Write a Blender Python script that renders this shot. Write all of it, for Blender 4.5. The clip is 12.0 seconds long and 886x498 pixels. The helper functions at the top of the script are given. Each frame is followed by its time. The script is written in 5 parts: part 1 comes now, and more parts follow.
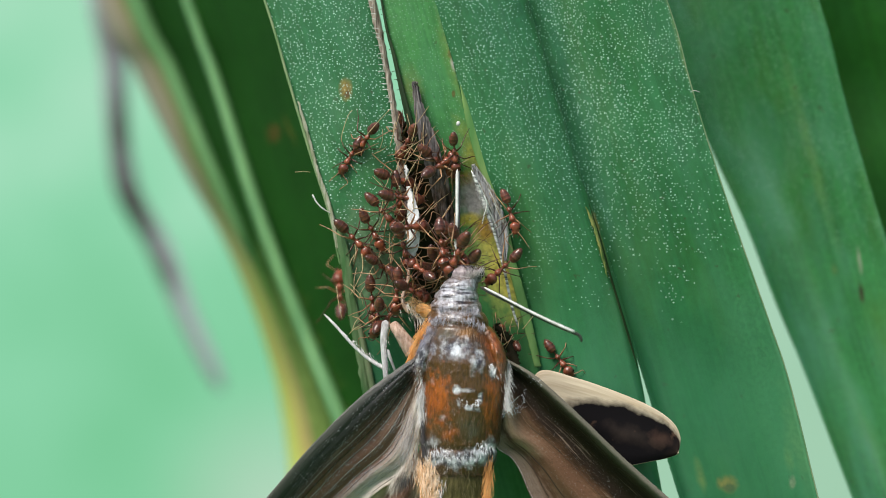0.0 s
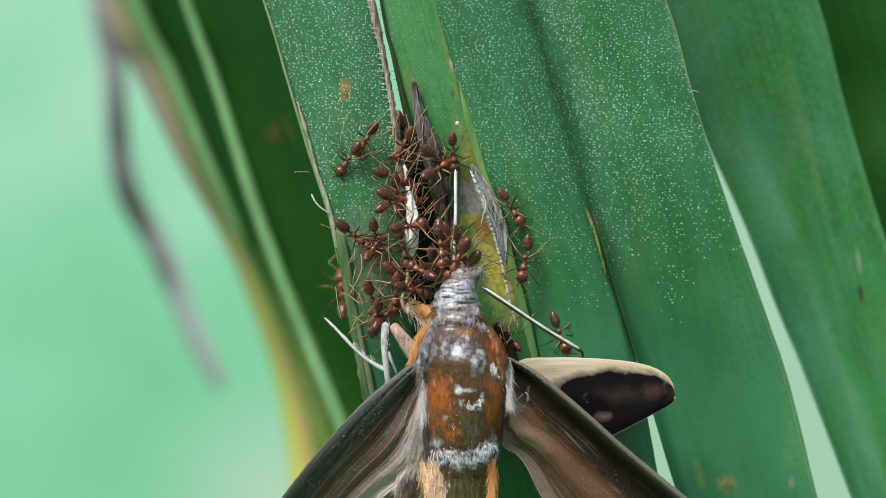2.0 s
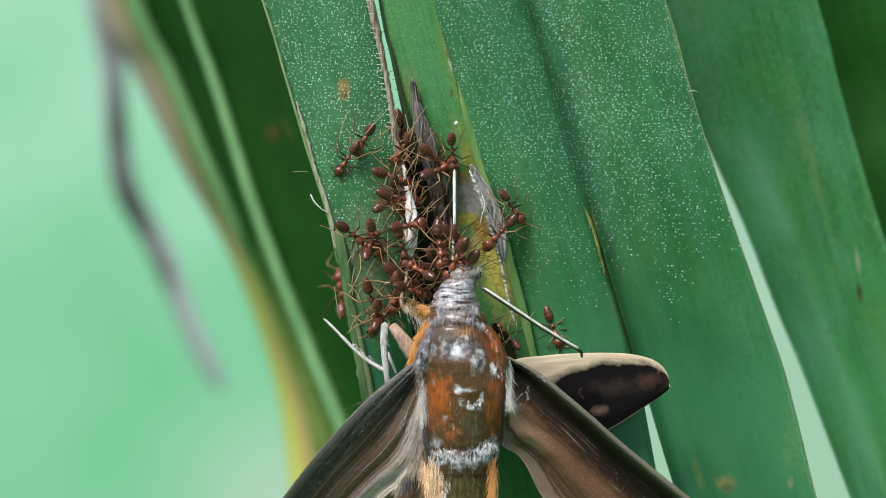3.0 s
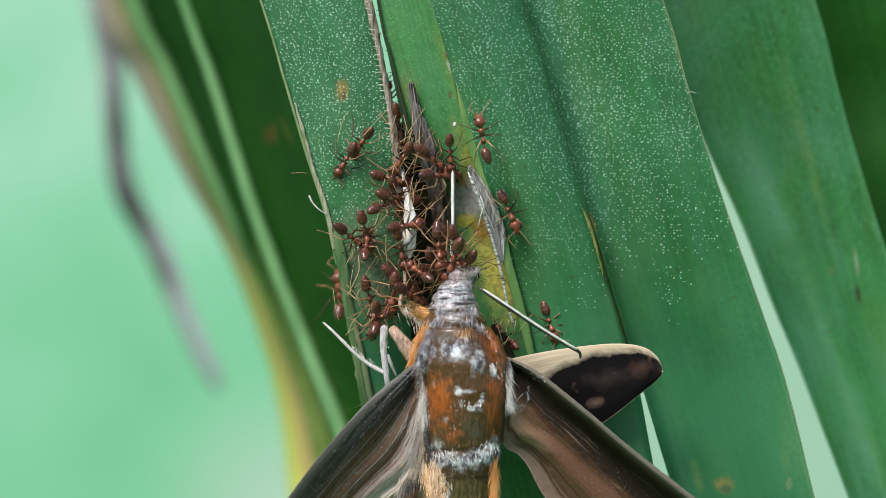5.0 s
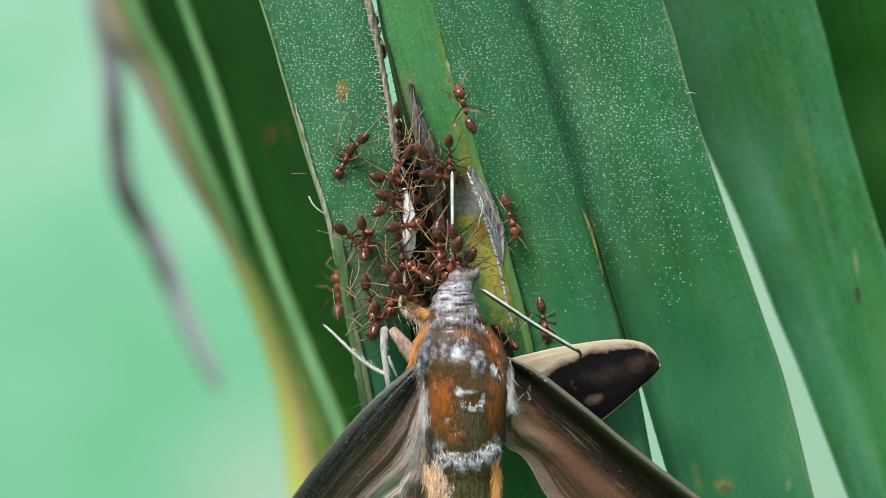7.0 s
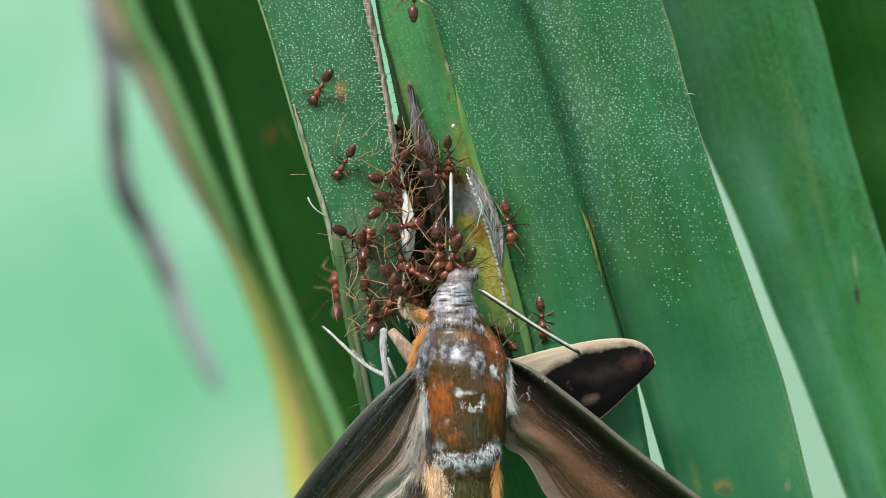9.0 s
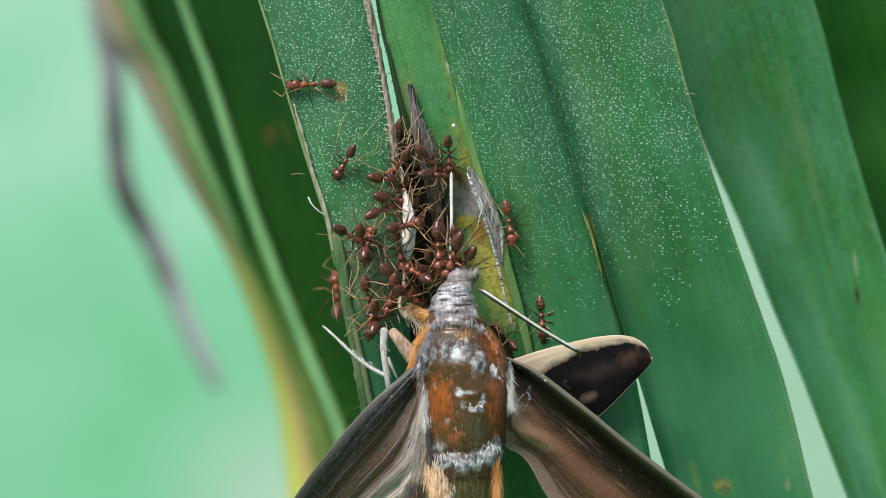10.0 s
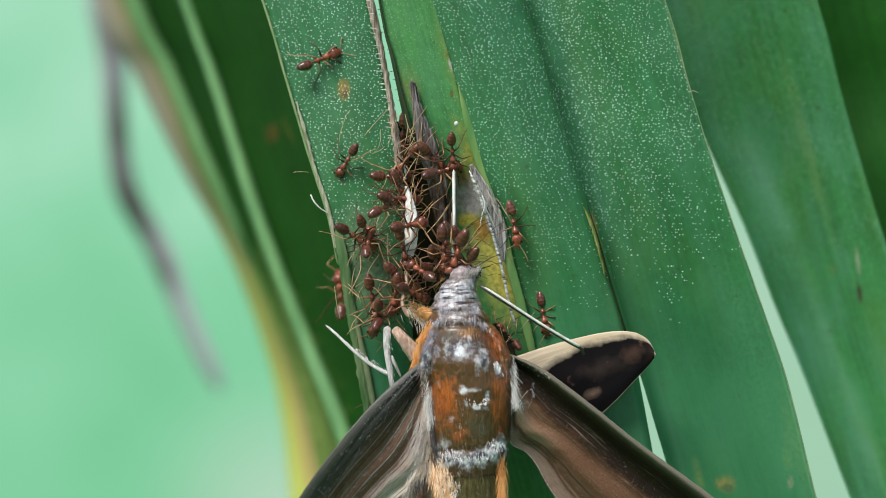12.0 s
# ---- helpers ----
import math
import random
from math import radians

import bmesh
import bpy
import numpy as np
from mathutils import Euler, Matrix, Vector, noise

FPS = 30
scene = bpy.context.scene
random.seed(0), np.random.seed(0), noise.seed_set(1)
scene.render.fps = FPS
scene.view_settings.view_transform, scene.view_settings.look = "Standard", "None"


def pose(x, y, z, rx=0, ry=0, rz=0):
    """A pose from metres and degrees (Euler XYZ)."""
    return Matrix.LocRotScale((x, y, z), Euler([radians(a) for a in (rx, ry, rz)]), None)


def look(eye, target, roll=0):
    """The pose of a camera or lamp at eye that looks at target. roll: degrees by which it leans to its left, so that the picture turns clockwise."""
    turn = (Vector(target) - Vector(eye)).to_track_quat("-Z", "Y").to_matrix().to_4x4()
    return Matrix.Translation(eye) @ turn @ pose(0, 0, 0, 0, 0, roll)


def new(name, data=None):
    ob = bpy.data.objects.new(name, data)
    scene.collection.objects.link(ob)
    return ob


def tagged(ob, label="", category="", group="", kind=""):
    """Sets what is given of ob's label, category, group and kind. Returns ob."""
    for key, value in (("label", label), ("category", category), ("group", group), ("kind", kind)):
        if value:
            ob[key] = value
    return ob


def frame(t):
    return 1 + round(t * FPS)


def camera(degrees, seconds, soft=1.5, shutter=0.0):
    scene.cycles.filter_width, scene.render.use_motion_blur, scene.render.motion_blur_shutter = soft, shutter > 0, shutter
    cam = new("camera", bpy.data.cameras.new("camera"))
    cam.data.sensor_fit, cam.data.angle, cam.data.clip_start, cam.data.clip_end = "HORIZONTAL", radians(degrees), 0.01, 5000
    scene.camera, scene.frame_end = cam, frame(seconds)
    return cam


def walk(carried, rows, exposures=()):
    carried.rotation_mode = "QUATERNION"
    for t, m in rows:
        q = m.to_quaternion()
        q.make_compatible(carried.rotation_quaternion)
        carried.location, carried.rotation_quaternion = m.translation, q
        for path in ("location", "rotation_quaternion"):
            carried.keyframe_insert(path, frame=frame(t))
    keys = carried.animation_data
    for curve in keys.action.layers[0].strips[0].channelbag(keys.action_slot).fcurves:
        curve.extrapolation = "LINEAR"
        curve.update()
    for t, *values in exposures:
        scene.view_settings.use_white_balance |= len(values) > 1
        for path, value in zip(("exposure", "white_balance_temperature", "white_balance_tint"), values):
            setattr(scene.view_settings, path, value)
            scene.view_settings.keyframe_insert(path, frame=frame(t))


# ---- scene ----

# Layout grid laid in the camera's view: 12 steps a millimetre, x to the right, y downwards; w is the height in mm in
# front of the leaf, and G keeps each point on its line of sight.
MM = 0.001
REACH = 450.0
FRONT = pose(0, 0, 1.6, 90, 0, 0)


def G(x, y, w=0.0):
    k = (1 - w / REACH) * MM / 12
    return Vector(((x - 784) * k, (441 - y) * k, w * MM))


# ---- camera ----
cam = camera(16.52, 12.0, soft=0.6)
cam.data.dof.use_dof = True
cam.data.dof.focus_distance = 0.444
cam.data.dof.aperture_fstop = 12.5
SWAY = [(0.0, 2, 0), (0.5, 1, 0), (1.0, 2, 1), (1.5, 2, -1.5), (2.0, 0.3, 0), (2.5, -0.3, -0.6), (3.0, -1.5, -0.3),
        (5.0, -4.2, 2), (5.5, -4.6, 2.8), (6.0, -4.6, 2.7), (6.5, -4, 3.1), (7.0, -4.7, 3), (9.0, -6.5, 4.7),
        (9.5, -6.5, 5.1), (10.0, -6, 4), (10.5, -4.5, 2.7), (11.0, -4, 3), (11.5, -3.2, 1.8), (12.0, -1.5, 0.2)]
walk(cam, [(t, FRONT @ pose(-a / 12 * MM, b / 12 * MM, REACH * MM)) for t, a, b in SWAY], exposures=[(0, 0.6, 6800, 10), (12, 0.6, 6800, 10)])

# ---- light ----
world = bpy.data.worlds.new("sky")
scene.world = world
world.use_nodes = True
sky = world.node_tree.nodes.new("ShaderNodeTexSky")
sky.sky_type, sky.sun_disc, sky.sun_elevation, sky.sun_rotation = "NISHITA", False, radians(51), radians(213)
back = world.node_tree.nodes["Background"]
back.inputs["Strength"].default_value = 0.08
world.node_tree.links.new(sky.outputs["Color"], back.inputs["Color"])
sun = new("sun", bpy.data.lights.new("sun", "SUN"))
sun.data.energy, sun.data.angle, sun.data.color = 2.7, radians(22), (1.0, 0.97, 0.92)
sun.matrix_world = look((-1.6, -2.46, 5.2), (0, 0, 1.6))


# ---- materials ----
class Nodes:
    """A small node builder for one material."""

    def __init__(self, name, rough=0.5, metal=0.0, spec=0.5):
        self.mat = bpy.data.materials.new(name)
        self.mat.use_nodes = True
        self.tree = self.mat.node_tree
        self.out = self.tree.nodes["Principled BSDF"]
        self.set("Roughness", rough), self.set("Metallic", metal), self.set("Specular IOR Level", spec)
        self.coord = self.tree.nodes.new("ShaderNodeTexCoord").outputs["Object"]

    def set(self, key, value):
        if hasattr(value, "is_output"):
            self.tree.links.new(value, self.out.inputs[key])
        else:
            self.out.inputs[key].default_value = value

    def node(self, kind, out=0, **inputs):
        n = self.tree.nodes.new("ShaderNode" + kind)
        for key, value in inputs.items():
            slot = n.inputs[int(key[1:])] if key[0] == "i" and key[1:].isdigit() else n.inputs[key.replace("_", " ")]
            if hasattr(value, "is_output"):
                self.tree.links.new(value, slot)
            else:
                slot.default_value = value
        return n.outputs[out]

    def scaled(self, sx, sy, sz):
        return self.node("Mapping", Vector=self.coord, Scale=(sx, sy, sz))

    def noise(self, scale, detail=4.0, vector=None, rough=0.55, out=0):
        return self.node("TexNoise", out, Vector=vector or self.coord, Scale=scale, Detail=detail, Roughness=rough)

    def ramp(self, value, *stops, smooth=False):
        n = self.tree.nodes.new("ShaderNodeValToRGB")
        n.color_ramp.interpolation = "EASE" if smooth else "LINEAR"
        while len(n.color_ramp.elements) < len(stops):
            n.color_ramp.elements.new(0.5)
        for e, (p, c) in zip(n.color_ramp.elements, stops):
            e.position, e.color = p, (*c, 1) if not isinstance(c, (int, float)) else (c, c, c, 1)
        self.tree.links.new(value, n.inputs[0])
        return n.outputs[0]

    def mix(self, f, a, b, mode="MIX"):
        n = self.tree.nodes.new("ShaderNodeMix")
        n.data_type, n.blend_type = "RGBA", mode
        for slot, value in ((n.inputs[0], f), (n.inputs[6], a), (n.inputs[7], b)):
            if hasattr(value, "is_output"):
                self.tree.links.new(value, slot)
            elif slot is n.inputs[0]:
                slot.default_value = value
            else:
                slot.default_value = (*value, 1)
        return n.outputs[2]

    def calc(self, op, a, b=0.0, clamp=False):
        n = self.tree.nodes.new("ShaderNodeMath")
        n.operation, n.use_clamp = op, clamp
        for slot, value in ((n.inputs[0], a), (n.inputs[1], b)):
            if hasattr(value, "is_output"):
                self.tree.links.new(value, slot)
            else:
                slot.default_value = value
        return n.outputs[0]

    def axes(self):
        n = self.tree.nodes.new("ShaderNodeSeparateXYZ")
        self.tree.links.new(self.coord, n.inputs[0])
        return n.outputs

    def bump(self, height, strength=0.3, distance=0.0002):
        self.set("Normal", self.node("Bump", Height=height, Strength=strength, Distance=distance))


def patch(n, x, y, rx, ry, lean=0.0, soft=0.35, ragged=0.5, base=None, w=0.0, grain=420.0):
    """Mask of a ragged oval stain on the layout grid (1 inside)."""
    c = G(x, y, w) - (base or Vector((0, 0, 0)))
    m = n.tree.nodes.new("ShaderNodeMapping")
    m.vector_type = "TEXTURE"
    n.tree.links.new(n.coord, m.inputs["Vector"])
    m.inputs["Location"].default_value = (c.x, c.y, 0)
    m.inputs["Rotation"].default_value = (0, 0, radians(lean))
    m.inputs["Scale"].default_value = (rx / 12 * MM, ry / 12 * MM, 1.0)
    flat = n.node("VectorMath", i0=m.outputs[0], i1=(0, 0, 0))
    d = n.tree.nodes.new("ShaderNodeVectorMath")
    d.operation = "LENGTH"
    n.tree.links.new(flat, d.inputs[0])
    far = n.calc("ADD", d.outputs["Value"], n.calc("MULTIPLY", n.calc("SUBTRACT", n.noise(grain, 5.0), 0.5), 2 * ragged))
    return n.ramp(n.calc("MULTIPLY", far, 0.5), (0.5 - soft / 2, 1), (0.5, 0))


def blade(name, dark, light, specks=0.0, stains_and_light=(), seed=0.0, rough=0.36, spec=0.5, veil=0.34):
    """Palm leaf: fine veins along the blade, waxy white specks, stain marks, and light put into the colour."""
    n = Nodes(name, rough, spec=spec)
    shift = n.node("VectorMath", i0=n.coord, i1=(seed, seed * 0.7, 0))
    lean = n.node("VectorRotate", Vector=shift, Angle=radians(-16))

    def along(sx, sy):
        m = n.tree.nodes.new("ShaderNodeMapping")
        n.tree.links.new(lean, m.inputs["Vector"])
        m.inputs["Scale"].default_value = (sx, sy, sy)
        return m.outputs[0]

    fine = n.noise(1.0, 2.0, along(1700, 30))
    broad = n.noise(1.0, 4.0, along(300, 18))
    cloud = n.noise(75.0, 6.0, shift)
    mottle = n.noise(900.0, 3.0, shift)
    col = n.mix(n.ramp(cloud, (0.32, 0), (0.68, 1)), dark, light)
    col = n.mix(n.calc("MULTIPLY", n.ramp(broad, (0.35, 0), (0.65, 1)), 0.3), col, (light[0] * 0.9, light[1] * 0.62, light[2] * 0.6))
    col = n.mix(n.calc("MULTIPLY", n.ramp(fine, (0.4, 0), (0.6, 1)), 0.25), col, tuple(min(1, c * 1.5) for c in light))
    col = n.mix(n.calc("MULTIPLY", n.ramp(mottle, (0.45, 0), (0.7, 1)), 0.3), col, tuple(min(1, c * 1.6) for c in light))
    # Bluish-green patches set by noise.
    bluish_mottle = n.calc("MULTIPLY", n.ramp(n.noise(1.0, 6.0, along(230, 70), 0.6), (0.44, 0), (0.70, 1)), veil)
    col = n.mix(bluish_mottle, col, (0.085, 0.27, 0.16))
    worn_green = n.calc("MULTIPLY", n.ramp(n.noise(1.0, 5.0, along(120, 35), 0.6), (0.50, 0), (0.72, 1)), veil)
    col = n.mix(worn_green, col, (0.075, 0.20, 0.035))
    for colour, x, y, rx, ry, tilt, soft, amount in stains_and_light:
        worn = n.mix(n.ramp(n.noise(1300.0, 4.0, shift), (0.36, 0), (0.60, 1)), tuple(c * 0.55 for c in colour), colour)
        col = n.mix(n.calc("MULTIPLY", patch(n, x, y, rx, ry, tilt, soft), amount), col, worn)
    flecks = n.noise(620.0, 2.0, shift)
    col = n.mix(n.calc("MULTIPLY", n.ramp(flecks, (0.70, 0), (0.76, 1)), 0.6), col, (0.05, 0.05, 0.02))
    wavy = n.noise(1.0, 2.0, along(420, 9))
    n.bump(n.calc("ADD", n.calc("ADD", fine, n.calc("MULTIPLY", mottle, 0.6)), n.calc("MULTIPLY", wavy, 4.0)), 0.35, 0.00011)
    gloss = n.calc("ADD", n.calc("MULTIPLY", n.calc("SUBTRACT", n.noise(110.0, 5.0, shift), 0.5), 0.35), rough)
    n.set("Roughness", gloss)
    if specks:
        bloom = n.ramp(n.noise(160.0, 5.0, along(260, 90)), (0.50, 0), (0.72, 1))
        where = n.ramp(n.calc("ADD", n.calc("MULTIPLY", n.axes()[1], 26.0), n.noise(120.0, 4.0, shift)), (0.34, 0), (0.86, 1))
        col = n.mix(n.calc("MULTIPLY", n.calc("MULTIPLY", bloom, where), 0.15 * specks), col, (0.26, 0.58, 0.46))
        # Lower blade lightened in the colour, in place of its sky sheen.
        sheen_low = n.ramp(n.calc("SUBTRACT", n.noise(90.0, 5.0, along(160, 60)), n.calc("MULTIPLY", n.axes()[1], 26.0)), (0.55, 0), (1.0, 1))
        col = n.mix(n.calc("MULTIPLY", sheen_low, 0.5 * specks), col, (0.062, 0.26, 0.135))
        wander = n.node("VectorMath", i0=shift, i1=n.node("Mapping", Vector=n.noise(2300.0, 1.0, shift, out=1), Scale=(0.00012, 0.00012, 0)))
        thick = n.calc("MULTIPLY", where, n.ramp(n.noise(230.0, 5.0, shift), (0.32, 0.45), (0.58, 1)))
        v = n.tree.nodes.new("ShaderNodeTexVoronoi")
        v.voronoi_dimensions = "2D"
        n.tree.links.new(n.node("Mapping", Vector=wander, Scale=(2050, 2400, 1)), v.inputs["Vector"])
        v.inputs["Scale"].default_value, v.inputs["Randomness"].default_value = 1.0, 1.0
        split = n.tree.nodes.new("ShaderNodeSeparateColor")
        n.tree.links.new(v.outputs["Color"], split.inputs[0])
        keep = n.calc("LESS_THAN", split.outputs[1], n.calc("MULTIPLY", thick, 0.85))
        size = n.calc("ADD", n.calc("MULTIPLY", split.outputs[0], 0.11), 0.115)
        dot = n.calc("MULTIPLY", n.calc("LESS_THAN", v.outputs["Distance"], size), keep)
        dot = n.calc("MULTIPLY", dot, n.calc("MULTIPLY", n.calc("ADD", n.calc("MULTIPLY", split.outputs[2], 0.75), 0.25), specks))
        col = n.mix(dot, col, (0.74, 0.98, 0.89))
        n.set("Roughness", n.calc("ADD", n.calc("MULTIPLY", dot, 0.3), gloss))
    n.set("Base Color", col)
    return n.mat


def plain(name, a, b, scale, rough=0.55, metal=0.0, stretch=(1, 1, 1), bump=0.3, spec=0.5, distance=0.0001, hairs=0.0):
    """Two tones mixed by grain, with relief; hairs differ in tone from one to the next."""
    n = Nodes(name, rough, metal, spec)
    g = n.noise(scale, 6.0, n.scaled(*stretch))
    col = n.mix(n.ramp(g, (0.33, 0), (0.67, 1)), a, b)
    if hairs:
        one = n.tree.nodes.new("ShaderNodeNewGeometry").outputs["Random Per Island"]
        col = n.mix(n.calc("MULTIPLY", one, hairs), col, tuple(c * 0.25 for c in a))
    n.set("Base Color", col)
    n.bump(g, bump, distance)
    return n.mat


BROWN, YELLOW, OCHRE, GREY = (0.16, 0.07, 0.02), (0.42, 0.40, 0.07), (0.46, 0.26, 0.05), (0.40, 0.34, 0.35)
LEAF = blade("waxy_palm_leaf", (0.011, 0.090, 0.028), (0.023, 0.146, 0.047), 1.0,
             ((OCHRE, 610, 160, 14, 24, 0, 0.6, 0.8), (BROWN, 612, 168, 6, 9, 0, 0.3, 0.8), (OCHRE, 1052, 395, 8, 26, 14, 0.6, 0.8), (YELLOW, 1062, 440, 7, 45, 14, 0.8, 0.7),
              # The mark at (1335, 640) puts the lit lower blade into the colour.
              (OCHRE, 1290, 860, 20, 20, 10, 0.6, 0.95), ((0.14, 0.05, 0.02), 1294, 868, 12, 10, 0, 0.5, 0.95), ((0.46, 0.36, 0.27), 1394, 850, 7, 15, 0, 0.6, 0.8), ((0.22, 0.36, 0.10), 1386, 806, 9, 30, 12, 0.8, 0.7), ((0.065, 0.25, 0.10), 1335, 640, 60, 270, 15, 0.95, 0.6), (YELLOW, 1245, 850, 10, 40, 14, 0.9, 0.5), ((0.30, 0.40, 0.14), 487, 85, 9, 130, 16, 0.9, 0.6), ((0.30, 0.40, 0.14), 1200, 90, 7, 120, 16, 0.9, 0.45), ((0.22, 0.36, 0.12), 1400, 780, 22, 130, 14, 0.9, 0.4), ((0.27, 0.36, 0.22), 655, 475, 75, 135, 8, 0.9, 0.75)))
LEAF_SOFT = blade("palm_leaf_soft", (0.021, 0.128, 0.038), (0.042, 0.208, 0.066), 0.25,
                  (((0.05, 0.03, 0.02), 1566, 525, 6, 24, 8, 0.6, 0.9), ((0.45, 0.45, 0.36), 1562, 462, 5, 30, 8, 0.8, 0.7), (OCHRE, 1520, 480, 8, 14, 8, 0.8, 0.15), (BROWN, 1250, 180, 10, 10, 0, 0.6, 0.5), ((0.16, 0.30, 0.10), 1470, 250, 14, 240, 16, 1.0, 0.5)), seed=0.31, veil=0.6)
# Darker copy of the leaf green: shade of the rear leaflets in the colour.
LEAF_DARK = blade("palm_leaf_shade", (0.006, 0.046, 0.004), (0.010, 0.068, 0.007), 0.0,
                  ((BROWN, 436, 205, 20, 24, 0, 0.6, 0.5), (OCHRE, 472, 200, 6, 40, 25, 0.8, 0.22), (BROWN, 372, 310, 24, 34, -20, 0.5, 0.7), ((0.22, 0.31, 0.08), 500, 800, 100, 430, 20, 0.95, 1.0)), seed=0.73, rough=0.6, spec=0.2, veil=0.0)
LEAF_BACK = blade("palm_leaf_back", (0.012, 0.080, 0.011), (0.021, 0.118, 0.017), 0.0, (), seed=0.9, veil=0.05)
LEAF_YELLOW = blade("palm_leaf_yellowing", (0.034, 0.165, 0.048), (0.060, 0.225, 0.070), 0.2,
                    ((YELLOW, 800, 110, 20, 110, 16, 0.9, 0.28), (YELLOW, 842, 300, 26, 110, 18, 0.8, 0.7), (OCHRE, 730, 160, 22, 50, 12, 0.9, 0.25), (OCHRE, 820, 320, 26, 18, 0, 0.5, 0.7),
                     ((0.66, 0.58, 0.13), 880, 470, 42, 120, 14, 0.7, 0.95), (OCHRE, 856, 405, 22, 30, 30, 0.6, 0.9), (BROWN, 800, 170, 4, 8, 0, 0.4, 0.7), ((0.62, 0.55, 0.50), 802, 118, 9, 14, 10, 0.6, 0.9), (BROWN, 796, 100, 8, 10, 0, 0.5, 0.5),
                     ((0.50, 0.44, 0.46), 840, 348, 48, 44, 30, 0.5, 0.9), ((0.52, 0.47, 0.48), 884, 400, 20, 92, 18, 0.4, 0.9), (BROWN, 818, 356, 16, 16, 0, 0.8, 0.35), ((0.30, 0.17, 0.03), 838, 470, 14, 70, 14, 0.8, 0.6), ((0.62, 0.50, 0.06), 828, 388, 24, 14, 0, 0.6, 0.8)), seed=0.5)
DULL = plain("dull_rim", (0.09, 0.22, 0.09), (0.24, 0.30, 0.17), 400, 0.6, stretch=(2, 0.3, 1))
PALE_RIM = plain("pale_rim", (0.14, 0.26, 0.10), (0.30, 0.36, 0.20), 500, 0.5, stretch=(2, 0.3, 1))
RIB = plain("pale_green_rib", (0.11, 0.27, 0.11), (0.17, 0.36, 0.15), 200, 0.4, stretch=(3, 0.2, 1))
DRY = plain("dry_leaf_margin", (0.13, 0.085, 0.06), (0.60, 0.51, 0.44), 1400, 0.8, stretch=(2.2, 0.3, 1), bump=0.9, distance=0.0004)
DEAD = plain("dead_grey_leaf", (0.11, 0.09, 0.09), (0.72, 0.70, 0.72), 1000, 0.42, stretch=(3, 0.25, 1), bump=0.9, distance=0.0004)
n = Nodes("rotting_strip", 0.55, spec=0.4)
grain = n.noise(900.0, 6.0, n.scaled(3, 0.25, 1))
col = n.mix(n.ramp(grain, (0.36, 0), (0.66, 1)), (0.04, 0.032, 0.032), (0.33, 0.29, 0.30))
low = n.mix(n.ramp(grain, (0.40, 0), (0.72, 1)), (0.018, 0.011, 0.007), (0.17, 0.11, 0.085))
n.set("Base Color", n.mix(n.ramp(n.calc("ADD", n.calc("MULTIPLY", n.axes()[1], 40.0), n.noise(300.0, 4.0)), (0.75, 1), (1.05, 0)), col, low))
n.bump(grain, 0.9, 0.0004)
STRIP = n.mat
# Dark brown of the sheets that stand in for shade.
SHADE_BROWN = plain("shade_brown", (0.010, 0.010, 0.005), (0.045, 0.034, 0.018), 400, 0.8, bump=0.7, spec=0.15)
STRAW = plain("straw_fibre", (0.40, 0.27, 0.13), (0.55, 0.42, 0.24), 900, 0.45)
PALE = plain("pale_fibre", (0.55, 0.55, 0.52), (0.8, 0.8, 0.78), 700, 0.5)
FLAKE = plain("white_flake", (0.66, 0.65, 0.65), (0.95, 0.95, 0.95), 1100, 0.6, bump=0.7)
LAWN = plain("sunlit_lawn", (0.05, 0.16, 0.05), (0.09, 0.22, 0.08), 3.0, 0.9, bump=0.4, spec=0.1)
def ant_skin(name, a, b, bands):
    """Satin red-brown shell, each part a little lighter or darker; the gaster has dark plates with paler rear edges."""
    n = Nodes(name, 0.30, spec=0.55)
    g = n.noise(1100.0, 5.0)
    tone = n.node("ObjectInfo", 5)
    col = n.mix(n.ramp(g, (0.35, 0), (0.65, 1)), a, b)
    if bands:
        plate = n.calc("FRACT", n.calc("ADD", n.calc("MULTIPLY", n.axes()[1], 1500.0), n.calc("MULTIPLY", g, 0.25)))
        col = n.mix(n.ramp(plate, (0.0, 0.75), (0.55, 0.35), (0.80, 0.0), (0.93, 0.0), (1.0, 0.75)), col, (a[0] * 0.35, a[1] * 0.35, a[2] * 0.4))
    col = n.mix(n.calc("MULTIPLY", tone, 0.42), col, (0.030, 0.012, 0.010))
    n.set("Base Color", col)
    n.set("Roughness", n.calc("ADD", n.calc("MULTIPLY", n.noise(700.0, 3.0), 0.25), 0.18))
    n.set("Coat Weight", 0.2), n.set("Coat Roughness", 0.12)
    n.set("Sheen Weight", 0.12), n.set("Sheen Roughness", 0.35)
    n.set("Subsurface Weight", 0.15), n.set("Subsurface Radius", (0.0006, 0.0002, 0.0001)), n.set("Subsurface Scale", 1.0)
    n.bump(n.calc("ADD", n.noise(5200.0, 2.0), n.noise(1500.0, 3.0)), 0.35, 0.00004)
    return n.mat


ANT = ant_skin("ant_red_brown", (0.14, 0.032, 0.015), (0.38, 0.100, 0.048), False)
ANT_DARK = ant_skin("ant_gaster", (0.11, 0.033, 0.019), (0.29, 0.090, 0.050), True)
ANT_LEG = plain("ant_leg", (0.035, 0.013, 0.007), (0.12, 0.042, 0.02), 500, 0.32)
ANT_AMBER = plain("ant_leg_amber", (0.20, 0.085, 0.035), (0.50, 0.29, 0.16), 500, 0.32)
HAIR = plain("dark_bristle", (0.02, 0.014, 0.010), (0.05, 0.035, 0.025), 600, 0.4)
